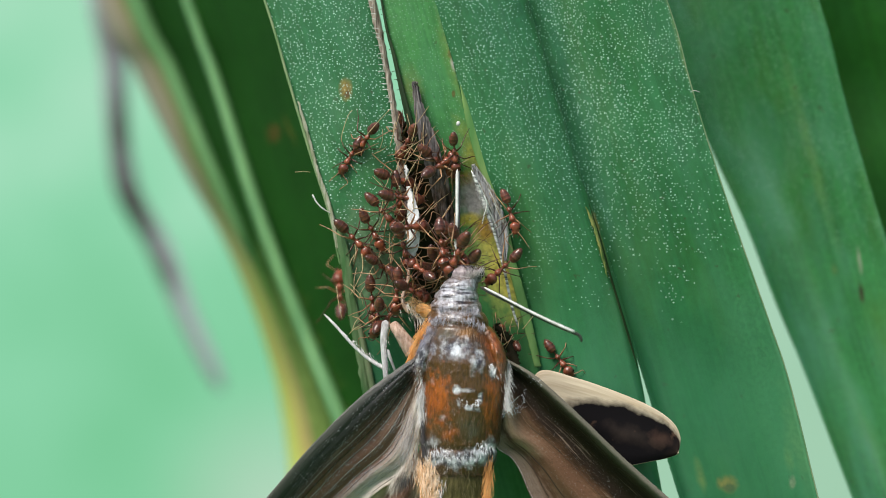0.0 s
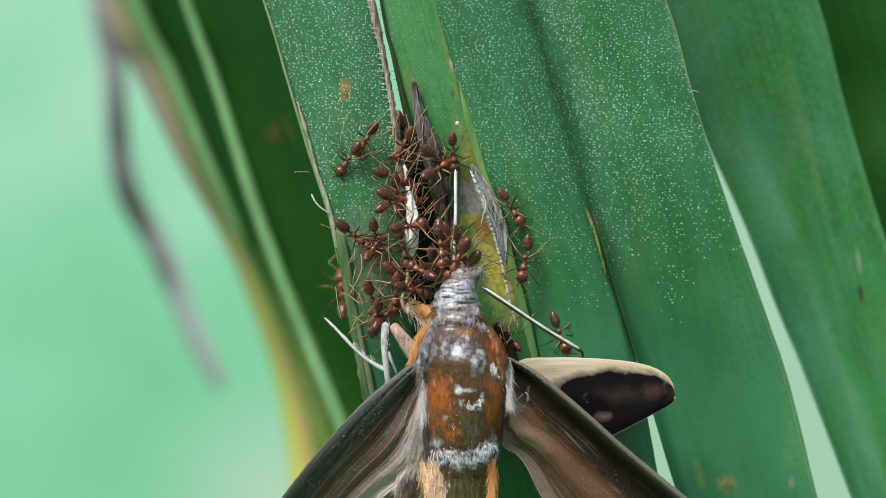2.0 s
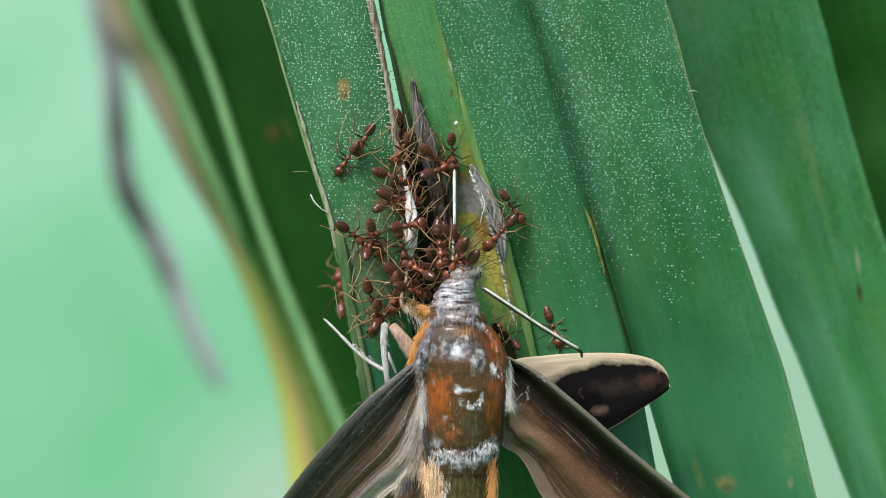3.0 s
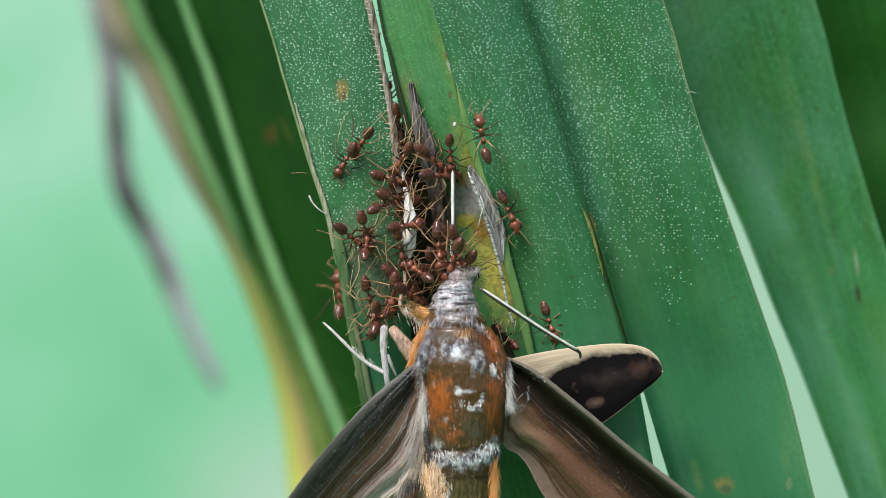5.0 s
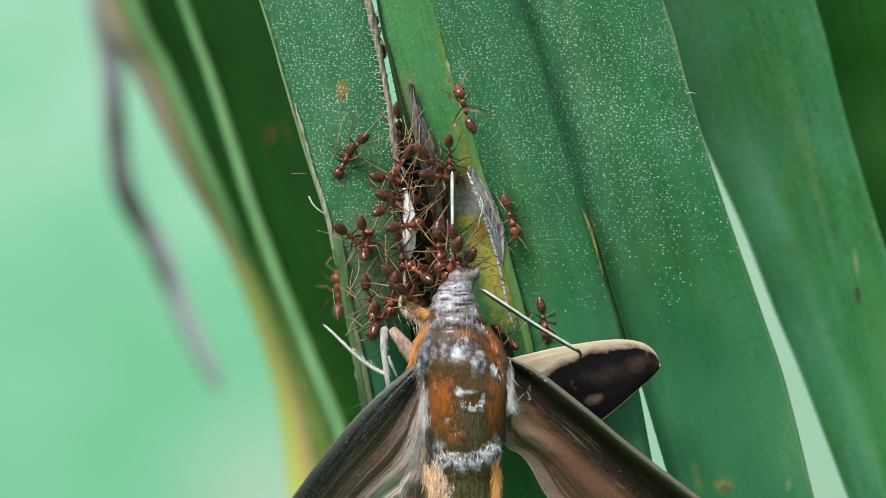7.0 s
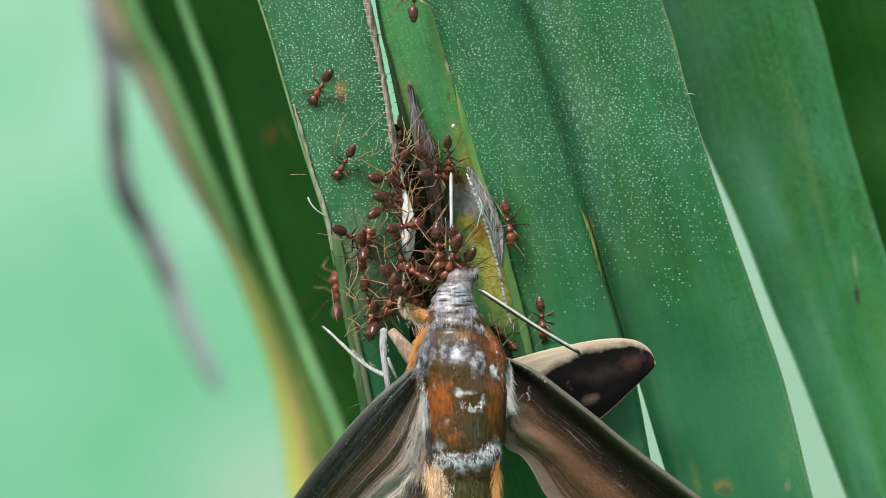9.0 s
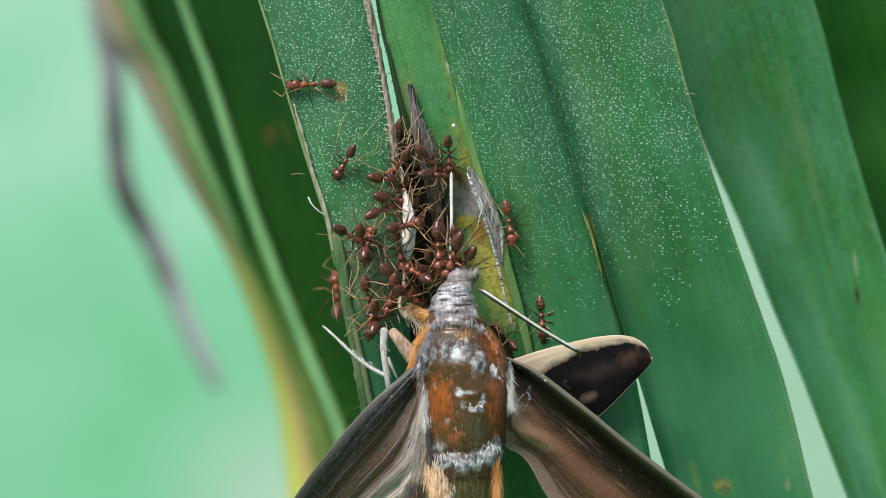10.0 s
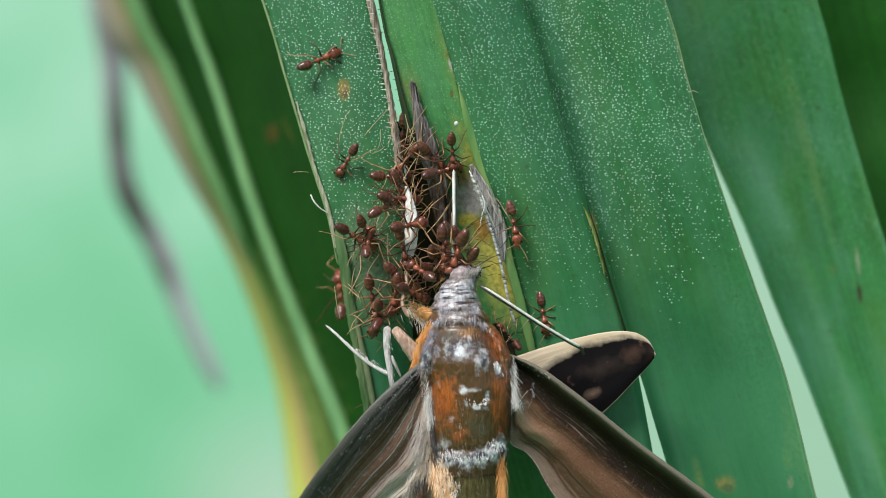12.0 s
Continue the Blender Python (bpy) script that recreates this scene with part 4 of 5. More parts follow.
part("eye", egg((-1.7 * MM, 0.5 * MM, 0.3 * MM), 0.9 * MM, 0.9 * MM, 0.9 * MM), EYE, head)
tuft("palp_tuft", 822, 490, 850, 484, 11.0, 160, 1.1, PINKISH, Vector((0.3, 1, 0)), 34, head, "ragged scales on the head")


def wing(name, lead, inner, shape, mat, parent, label, base=PIVOT, across=64, along=70, thick=0.2, at=None, ragged=0.1):
    bm = sheet(rel(lead, base), rel(inner, base), shape, across, along, thick, ragged, 3)
    uv_sheet(bm, across, along)
    return part(name, bm, mat, parent, label, at)


def camber_broad(s, f):
    """Broad rounded leading edge with a groove along it, then folds along the veins."""
    roll = 1.9 * math.sqrt(max(0.0, 1 - ((s - 0.13) / 0.20) ** 2)) if abs(s - 0.13) < 0.20 else 0.0
    groove = -0.28 * math.exp(-((s - 0.12 - 0.05 * f) / 0.025) ** 2) - 0.22 * math.exp(-((s - 0.24) / 0.02) ** 2)
    folds = 0.34 * math.sin(s * 24 + 1.0 + 2 * f) * min(1, 3 * f) * min(1, max(0, 4 * (s - 0.3)))
    return (roll + groove - 1.2) * (1 - 0.35 * f) + folds - 0.8 * math.sin(math.pi * s) * min(1, 2 * f + 0.2) + 1.0


def camber_thin(s, f):
    """Thin raised leading edge, a wide hollow behind it, then soft folds."""
    rim = 1.0 * math.exp(-((s - 0.05) / 0.05) ** 2)
    hollow = -1.5 * math.exp(-((s - 0.27) / 0.15) ** 2)
    folds = 0.55 * math.sin(s * 15 - 3.0 + 1.5 * f) * min(1, 3 * f) * min(1, max(0, 3 * (s - 0.35)))
    return rim + hollow + folds


LEAD_A = P((748, 628, 9), (702, 662, 10), (652, 703, 10.5), (600, 756, 10.5), (548, 816, 10), (495, 884, 9), (430, 965, 8), (370, 1040, 7))
INNER_A = P((752, 690, 10), (752, 745, 9.5), (750, 800, 8.5), (738, 838, 7.5), (712, 856, 6.5), (688, 872, 6), (655, 905, 5), (600, 980, 4))
LEAD_B = P((896, 630, 9), (948, 656, 10), (1000, 697, 10.5), (1052, 742, 10.5), (1102, 787, 10), (1156, 832, 9.5), (1220, 884, 9), (1310, 960, 8))
INNER_B = P((885, 690, 10), (884, 745, 9.5), (888, 788, 8.5), (914, 806, 7.5), (932, 830, 7), (946, 860, 6.5), (962, 888, 6), (1010, 960, 5))


def vein(parent, lead, inner, camber, mat, s0, s1, f0, f1, r, wave=0.0):
    """A raised vein on a wing, from (s0, f0) to (s1, f1)."""
    pts = []
    for i in range(13):
        k = i / 12
        s, f = s0 + (s1 - s0) * k + wave * math.sin(k * 9), f0 + (f1 - f0) * k
        q = line(lead, f).lerp(line(inner, f), s) - PIVOT
        q.z += camber(s, f) * MM
        pts.append(q)
    part("vein", rod(pts, (r * MM, r * 0.6 * MM), 36, 5), mat, parent)


def glints(parent, lead, inner, camber, s0, s1, f0, f1, count, seed, spread=0.022):
    """Silvery scales scattered along a line on a wing, standing in for its glints."""
    q = random.Random(seed)
    spots = []
    for i in range(count):
        k = q.random()
        s, f = s0 + (s1 - s0) * k + q.gauss(0, spread), f0 + (f1 - f0) * k
        s = max(0.01, min(0.99, s))
        p = line(lead, f).lerp(line(inner, f), s) - PIVOT
        p.z += (camber(s, f) + 0.05) * MM
        spots.append((p, Vector((q.uniform(-0.3, 0.3), q.uniform(-0.3, 0.3), 1)).normalized()))
    fur("loose_scales", strands(spots, 0.24, 0.034, Vector((-0.7 if lead[-1].x < 0 else 0.7, -0.7, 0)), seed, 0.5), GLINT, parent, "silvery scales standing in for glints along a vein")


# Bright colour of the strands that stand in for sparkle on the wings.
GLINT = plain("glint_silver", (0.50, 0.50, 0.55), (0.86, 0.86, 0.90), 1500, 0.3, hairs=1.0)
# Pale vein tone puts the highlights on the raised veins into the colour.
VEIN_PALE = plain("pale_vein", (0.12, 0.08, 0.06), (0.66, 0.62, 0.60), 2600, 0.35, bump=0.8, distance=0.0003)
VEIN_DARK = plain("dark_vein", (0.02, 0.011, 0.008), (0.09, 0.05, 0.035), 1600, 0.5)
forewings = []
fore = wing("forewing", LEAD_A, INNER_A, camber_broad, FOREWING_A, moth, "wing with dark olive leading edge and pale streaks")
for s0, s1, f0, f1 in ((0.34, 0.27, 0.04, 0.9), (0.46, 0.40, 0.10, 0.9), (0.56, 0.52, 0.12, 0.85), (0.66, 0.63, 0.16, 0.8), (0.76, 0.74, 0.20, 0.75), (0.88, 0.86, 0.2, 0.7)):
    vein(fore, LEAD_A, INNER_A, camber_broad, VEIN_PALE, s0, s1, f0, f1, 0.075, 0.006)
for s0, s1, f0, f1 in ((0.40, 0.33, 0.06, 0.9), (0.71, 0.69, 0.2, 0.8), (0.96, 0.95, 0.3, 0.75)):
    vein(fore, LEAD_A, INNER_A, camber_broad, VEIN_DARK, s0, s1, f0, f1, 0.10, 0.006)
for k, (s0, s1, f0, f1, count) in enumerate(((0.10, 0.14, 0.05, 0.7, 110), (0.22, 0.25, 0.03, 0.85, 190), (0.33, 0.36, 0.05, 0.9, 200), (0.46, 0.44, 0.15, 0.9, 190), (0.57, 0.55, 0.2, 0.9, 190),
                                             (0.70, 0.68, 0.25, 0.85, 260), (0.84, 0.82, 0.2, 0.75, 240))):
    glints(fore, LEAD_A, INNER_A, camber_broad, s0, s1, f0, f1, count, 70 + k)
forewings.append(fore)
fore = wing("forewing", LEAD_B, INNER_B, camber_thin, FOREWING_B, moth, "wing with dark olive leading edge and brown veins")
for s0, s1, f0, f1, r in ((0.80, 0.74, 0.34, 0.9, 0.10), (0.88, 0.86, 0.30, 0.9, 0.08), (0.52, 0.46, 0.3, 0.9, 0.05)):
    vein(fore, LEAD_B, INNER_B, camber_thin, VEIN_DARK, s0, s1, f0, f1, r, 0.008)
vein(fore, LEAD_B, INNER_B, camber_thin, VEIN_PALE, 0.99, 0.99, 0.2, 0.9, 0.10)
vein(fore, LEAD_B, INNER_B, camber_thin, VEIN_PALE, 0.96, 0.40, 0.14, 0.16, 0.13, 0.004)
forewings.append(fore)
glints(fore, LEAD_B, INNER_B, camber_thin, 0.30, 0.42, 0.16, 0.2, 40, 90, 0.02)
glints(fore, LEAD_B, INNER_B, camber_thin, 0.96, 0.60, 0.14, 0.17, 130, 91, 0.03)
glints(fore, LEAD_B, INNER_B, camber_thin, 0.10, 0.08, 0.02, 0.2, 40, 92, 0.04)
# Black hairs that stand in for shade in the slit beside the back.
GAP_SHADE = plain("gap_shade", (0.008, 0.008, 0.010), (0.022, 0.020, 0.022), 900, 0.5)
tuft("wing_fringe", 751, 742, 755, 806, 12.0, 190, 1.2, GAP_SHADE, Vector((0.02, -1, 0.1)), 47, moth, "black hairs added for the shade between wing and back", spread=1.6)
tuft("wing_fringe", 742, 760, 736, 840, 9.0, 130, 1.7, TAN, Vector((-0.1, -1, 0.1)), 36, moth, "pale hairs at the wing base", spread=8)
tuft("wing_fringe", 738, 742, 724, 800, 10.4, 180, 2.0, SILK, Vector((-0.45, -1, 0.0)), 38, moth, "silky white hairs at the wing base", spread=10)
tuft("wing_fringe", 893, 735, 928, 718, 9.6, 70, 0.3, SILVER, Vector((-0.5, -0.6, 0)), 37, moth, "silver scales on the wing base", spread=4)

wing("hindwing", P((742, 800, 6.0), (712, 826, 5.8), (684, 848, 5.4), (656, 876, 5), (625, 915, 4.5), (580, 985, 4)),
     P((790, 850, 6.5), (788, 880, 6.5), (784, 915, 6.3), (776, 950, 6), (764, 990, 5.5), (740, 1060, 5)),
     lambda s, f: 0.5 * math.sin(math.pi * s) + 0.35 * math.sin(19 * s) * f, wing_scales("tucked_hindwing_scales", ((0.0, (0.70, 0.60, 0.48)), (0.12, (0.62, 0.46, 0.30)), (0.24, (0.10, 0.055, 0.04)), (0.42, (0.13, 0.075, 0.055)), (0.55, (0.66, 0.54, 0.42)), (1.0, (0.74, 0.62, 0.48))), 0.6, 0.8, (0.14, 0.07, 0.045), 0.2), moth, "cream and brown hindwing tucked under the forewing", across=32, along=40)
tuft("wing_fringe", 744, 812, 706, 850, 8.6, 260, 3.0, CREAM, Vector((-0.28, -1, 0.0)), 48, moth, "fan of cream hairs at the wing base", spread=4)
tuft("wing_fringe", 752, 816, 760, 850, 10.0, 240, 2.6, PEACH, Vector((-0.12, -1, 0.0)), 49, moth, "peach hairs at the wing base", spread=4)
tuft("wing_fringe", 730, 836, 716, 856, 9.2, 130, 2.4, HORN, Vector((-0.35, -1, 0.0)), 50, moth, "dark brown hairs at the wing base", spread=5)
hindwing = wing("hindwing", P((905, 690, 4.5), (918, 640, 4.5), (980, 633, 4.6), (1060, 635, 4.8), (1125, 642, 5), (1168, 656, 5), (1190, 678, 5), (1195, 704, 5)),
                P((960, 790, 4), (990, 800, 4), (1030, 792, 4), (1070, 778, 4.4), (1104, 762, 4.8), (1140, 742, 5), (1176, 722, 5), (1195, 708, 5)),
                lambda s, f: 0.5 * math.sin(math.pi * s) + 0.12 * math.sin(17 * s) * (1 - f), HINDWING, moth, "cream hindwing with a black field", HINGE, 48, 80, 0.12,
                Matrix.Translation(HINGE - PIVOT), 0.03)

FEELER = G(850, 508, 11)
feeler = part("antenna", rod(rel(P((848, 506, 11), (900, 540, 12), (955, 577, 12.5), (1005, 608, 12.5), (1024, 619, 12.2), (1030, 624, 11.8), (1031, 634, 11.4)), FEELER), (0.36 * MM, 0.20 * MM), 30, 8), HORN, moth, "straight tapering antenna", Matrix.Translation(FEELER - PIVOT))
part("pale_stripe", rod(rel(P((858, 510, 11.5), (900, 538, 12.5), (955, 575, 13.0), (1005, 606, 13.0), (1026, 618, 12.6)), FEELER), (0.17 * MM, 0.21 * MM), 24, 6), PALE, feeler, "white upper side")
feeler2 = part("antenna", rod(rel(P((806, 300, 8), (806, 345, 9), (806, 390, 9.6), (804, 430, 9.6), (803, 470, 9.4))), (0.26 * MM, 0.2 * MM), 24, 8), PALE, moth, "straight white antenna")
part("dark_side", rod(rel(P((809, 302, 7.8), (809.5, 345, 8.8), (809.5, 390, 9.4), (808, 430, 9.4), (806, 470, 9.2))), (0.16 * MM, 0.16 * MM), 24, 6), HORN, feeler2)


def leg(mat, label, widths, *pts):
    return part("leg", rod(rel(P(*pts)), (widths[0] * MM, widths[1] * MM), 18, 8), mat, moth, label)


leg(ORANGE, "orange furry foreleg", (1.3, 0.8), (784, 572, 8.4), (768, 560, 9.2), (752, 552, 9.3), (738, 546, 8.8))
leg(FLESH, "pinkish tan femur", (0.65, 1.3), (694, 574, 6), (706, 590, 6.5), (720, 609, 7), (736, 632, 7))
leg(GREY_LEG, "grey scaly tibia", (0.62, 0.36), (683, 570, 6), (680, 600, 6.2), (681, 630, 6.2), (687, 690, 6))
leg(GREY_LEG, "thin grey spur", (0.3, 0.15), (686, 622, 6), (694, 642, 6), (702, 662, 5.5))
leg(GREY_LEG, "long grey tarsus", (0.15, 0.34), (573, 562, 1), (592, 580, 2), (625, 615, 3), (655, 640, 4), (685, 658, 5))
leg(FLESH, "pinkish pale tarsus among the ants", (0.24, 0.36), (720, 472, 4.6), (721, 492, 5), (715, 515, 5.4), (712, 535, 5.8), (722, 556, 6.4))
tuft("leg_fur", 683, 576, 686, 676, 6.6, 80, 0.5, GREY_LEG, Vector((0.2, -1, 0.1)), 45, moth, "pale scales on the tibia", spread=3)
tuft("leg_fur", 600, 588, 684, 657, 4.0, 90, 0.5, GREY_LEG, Vector((0.6, -0.8, 0.1)), 46, moth, "pale scales on the tarsus", spread=1.5)
tuft("leg_fur", 700, 582, 736, 626, 7.9, 260, 0.6, FLESH, Vector((0.4, -1, 0.1)), 43, moth, "pinkish hairs on the femur", spread=5)
tuft("leg_fur", 728, 538, 774, 562, 9.9, 420, 1.0, LIGHT_ORANGE, Vector((-0.8, 0.1, 0.2)), 41, moth, "orange hairs on the foreleg", spread=7)
tuft("leg_fur", 722, 543, 756, 570, 8.8, 170, 1.4, CREAM, Vector((0.3, -0.9, 0.1)), 42, moth, "cream hairs on the foreleg", spread=5)


# ---- ants ----
def gaster_mesh():
    """Egg of overlapping plates along y."""
    bm = bmesh.new()
    rings = []
    for i in range(25):
        a = math.pi * (0.03 + 0.95 * i / 24)
        s = math.sin(a) ** 0.85 * (1 + 0.22 * math.cos(a))
        step = 1 + 0.07 * ((i % 5) / 5.0 - 0.5)
        rings.append((Vector((0, 1.35 * math.cos(a), 0)) * MM, 0.80 * s * step * MM, 0.76 * s * step * MM))
    loft(bm, rings, 18)
    return bm


def body_mesh(rings, sides=14):
    bm = bmesh.new()
    pts = [(Vector((0, y, z)), Vector((rx, rz, 0))) for y, z, rx, rz in rings]
    n = (len(pts) - 1) * 4
    out = []
    for i in range(n + 1):
        c, s = line([p[0] for p in pts], i / n), line([p[1] for p in pts], i / n)
        out.append((c * MM, max(0.02, s.x) * MM, max(0.02, s.y) * MM))
    loft(bm, out, sides)
    return bm


def mesh_of(name, bm, mat):
    me = bpy.data.meshes.new(name)
    bmesh.ops.recalc_face_normals(bm, faces=bm.faces)
    bm.to_mesh(me)
    bm.free()
    me.materials.append(mat)
    return me


def V(*p):
    return Vector(p) * MM


def bristly(bm, count, length, seed):
    """Sets fine upright hairs, swept back, on a body."""
    q = random.Random(seed)
    bmesh.ops.recalc_face_normals(bm, faces=bm.faces)
    faces = [(f.calc_center_median(), f.normal.copy()) for f in bm.faces if f.normal.z > -0.3 and len(f.verts) == 4]
    for i in range(count):
        c, nrm = q.choice(faces)
        way = (nrm + Vector((q.uniform(-0.5, 0.5), -0.7 + q.uniform(-0.4, 0.4), q.uniform(-0.2, 0.2)))).normalized()
        side = way.cross(nrm)
        side = (side if side.length > 1e-6 else way.orthogonal()).normalized() * 0.016 * MM
        tip = c + way * length * q.uniform(0.6, 1.2) * MM
        root = c - nrm * 0.02 * MM
        other = way.cross(side).normalized() * 0.016 * MM
        a, b, d, e = bm.verts.new(root - side), bm.verts.new(root + side), bm.verts.new(root + other), bm.verts.new(tip)
        bm.faces.new((a, b, e)), bm.faces.new((b, d, e)), bm.faces.new((d, a, e))
    return bm


ANT_HEAD = mesh_of("head", bristly(body_mesh([(1.1, -0.05, 0.20, 0.1), (0.95, -0.03, 0.50, 0.30), (0.5, 0.0, 0.70, 0.52), (-0.15, 0.04, 0.90, 0.70), (-0.65, 0.03, 0.84, 0.64), (-0.95, 0.0, 0.55, 0.42), (-1.12, 0.0, 0.2, 0.18)]), 60, 0.22, 60), ANT)
ANT_EYE = mesh_of("eye", egg((0, 0, 0), 0.17 * MM, 0.2 * MM, 0.17 * MM, 0, 8, 6), EYE)
ANT_JAW = mesh_of("mandible", rod([V(0, 0, 0), V(0.12, 0.35, 0), V(0.05, 0.7, -0.05), V(-0.2, 0.95, -0.1)], (0.17 * MM, 0.05 * MM), 8, 6), ANT_DARK)
ANT_THORAX = mesh_of("thorax", bristly(body_mesh([(1.75, 0.05, 0.15, 0.15), (1.5, 0.02, 0.30, 0.28), (1.05, 0.14, 0.54, 0.52), (0.55, 0.10, 0.44, 0.42), (0.1, -0.08, 0.25, 0.26), (-0.25, -0.06, 0.28, 0.30), (-0.6, 0.06, 0.42, 0.46), (-0.98, -0.02, 0.34, 0.36), (-1.25, -0.1, 0.12, 0.15)]), 50, 0.24, 50), ANT)
ANT_WAIST = mesh_of("petiole", body_mesh([(0.55, -0.05, 0.08, 0.08), (0.2, 0.04, 0.12, 0.16), (0.0, 0.08, 0.17, 0.24), (-0.25, 0.0, 0.10, 0.12), (-0.55, 0, 0.10, 0.10)], 10), ANT)
ANT_GASTER = mesh_of("gaster", bristly(gaster_mesh(), 110, 0.26, 7), ANT_DARK)
def feeler_mesh(side, a, b, c, d):
    """Elbowed antenna to one side (1 or -1)."""
    pts = [V(0, 0, 0), V(a * 0.5, b * 0.5, 0.3), V(a, b, 0.35), V(a * 0.9 + c * 0.5, b + d * 0.55, 0.2), V(a * 0.8 + c, b + d, -0.2)]
    return rod([Vector((q.x * side, q.y, q.z)) for q in pts], (0.075 * MM, 0.065 * MM), 14, 5)


ANT_FEELERS = [[mesh_of("antenna", feeler_mesh(side, *k), ANT_AMBER) for side in (1, -1)]
               for k in ((1.4, 1.2, 0.5, 2.0), (1.0, 1.5, 1.2, 1.6), (1.7, 0.7, -0.3, 2.2), (1.2, 1.3, -0.8, 1.8))]


def leg_mesh(side, out, ahead, knee, reach):
    """Thigh, shin and foot of an ant's leg, to one side (1 or -1)."""
    bm = bmesh.new()
    out, ahead = out * side * 0.86, ahead * 0.88
    hip, kn, an, toe = V(0, 0, 0), V(out * 0.45, ahead * 0.45, knee), V(out * 0.85, ahead * 0.95, -0.55), V(out * reach, ahead * reach * 1.1, -1.2)
    pts = [hip, hip.lerp(kn, 0.3), hip.lerp(kn, 0.7), kn, kn.lerp(an, 0.15), kn.lerp(an, 0.7), an, an.lerp(toe, 0.5), toe]
    tube(bm, pts, [a * MM for a in (0.13, 0.15, 0.115, 0.085, 0.09, 0.085, 0.065, 0.055, 0.04)], 6)
    return bm


ANT_LEGS = [[[mesh_of("leg", leg_mesh(side, *k), mat) for side in (1, -1)] for k in row] for mat in (ANT_LEG, ANT_AMBER, ANT_LEG, ANT_AMBER) for row in (
    ((2.3, 2.6, 0.9, 1.2), (3.6, 0.3, 1.1, 1.15), (2.9, -3.4, 1.2, 1.2)),
    ((2.8, 2.0, 0.7, 1.2), (3.3, -0.7, 1.0, 1.2), (3.4, -2.7, 1.3, 1.15)),
    ((1.8, 3.0, 1.0, 1.15), (3.7, 0.9, 0.9, 1.15), (2.4, -3.8, 1.0, 1.2)))]
MIRROR = Matrix.Diagonal((-1, 1, 1, 1))


def ant(size, seed):
    """A weaver ant, head towards +y, feet at z = 0; size 1 is about 8 mm long."""
    q = random.Random(seed)
    root = thing("ant", "red-brown weaver ant with a long slender body", "ant", group="weaver ants on the moth")
    root.scale = (size, size, size)
    skull = share("head", ANT_HEAD, root, at=pose(0, 2.6 * MM, 1.35 * MM, q.uniform(-25, 5), 0, q.uniform(-14, 14)))
    for sx in (1, -1):
        flip = Matrix.Identity(4) if sx > 0 else MIRROR
        share("eye", ANT_EYE, skull, at=pose(sx * 0.74 * MM, 0.15 * MM, 0.32 * MM))
        share("mandible", ANT_JAW, skull, at=pose(sx * 0.32 * MM, 0.75 * MM, -0.1 * MM) @ flip)
        share("antenna", q.choice(ANT_FEELERS)[0 if sx > 0 else 1], skull, at=pose(sx * 0.3 * MM, 0.6 * MM, 0.3 * MM, q.uniform(-12, 12), 0, q.uniform(-15, 15)))
    share("thorax", ANT_THORAX, root, at=pose(0, 0, 1.35 * MM))
    share("petiole", ANT_WAIST, root, at=pose(0, -1.6 * MM, 1.3 * MM))
    share("gaster", ANT_GASTER, root, at=pose(0, -3.05 * MM, 1.5 * MM, q.uniform(-12, 4), 0, q.uniform(-8, 8)))
    for k, (y0, lo) in enumerate(((0.95, 0), (0.2, 1), (-0.5, 2))):
        for sx in (1, -1):
            share("leg", q.choice(ANT_LEGS)[lo][0 if sx > 0 else 1], root, at=pose(sx * 0.3 * MM, y0 * MM, 1.15 * MM, 0, q.uniform(-10, 10), q.uniform(-16, 16)))
    return root


colony = [ant(size, 50 + i) for i, size in enumerate((0.92, 0.82, 1, 1, 0.95, 1, 0.9, 0.9, 1.05, 0.95, 1, 1, 1.05, 1, 0.95, 1, 1, 1, 0.9, 1, 1.05, 0.84, 1, 1.1, 0.95, 0.95, 0.8, 0.95, 0.86, 0.92, 0.85, 0.95, 1, 0.95, 0.95, 0.9, 0.95))]

# ---- loose fibres ----
def fibre(mat, r0, r1, label, *pts):
    base = G(*pts[0])
    ob = part("fibre", rod([p - base for p in P(*pts)], (r0 * MM, r1 * MM), 16, 5), mat, at=FRONT @ Matrix.Translation(base))
    tagged(ob, label, "fibre", "loose fibres on the leaf")


drop = G(809, 219, 6.4)
tagged(part("droplet", egg((0, 0, 0), 0.3 * MM, 0.36 * MM, 0.3 * MM), PALE, at=FRONT @ Matrix.Translation(drop)), "tiny white droplet on the yellowing leaf", "droplet")
BEADED = plain("beaded_thread", (0.03, 0.03, 0.028), (0.95, 0.95, 0.93), 1.0, 0.45, stretch=(500, 2600, 500))
LONG = "thin pale dry fibre lying across the split leaf"
fibre(BEADED, 0.27, 0.2, "pale beaded thread lying across the dead strip", (832, 302, 7.2), (848, 340, 7), (862, 380, 6.6), (878, 430, 6), (893, 490, 5.2), (903, 540, 4.6), (916, 582, 4))
fibre(PALE, 0.14, 0.08, LONG, (854, 345, 7.6), (860, 362, 7.4), (855, 380, 7.2), (851, 398, 7))
fibre(PALE, 0.14, 0.08, "short white hair on the leaf edge", (551, 344, 1), (558, 358, 1), (570, 370, 1), (584, 378, 0.6))
fibre(STRAW, 0.05, 0.03, "fine dry hair on the leaf edge", (520, 305, 0.5), (534, 304, 0.9), (548, 305, 0.6))
fibre(PALE, 0.05, 0.03, "fine dry hair on the leaf edge", (1220, 162, 5.2), (1229, 161, 5.6), (1237, 164, 5.6))
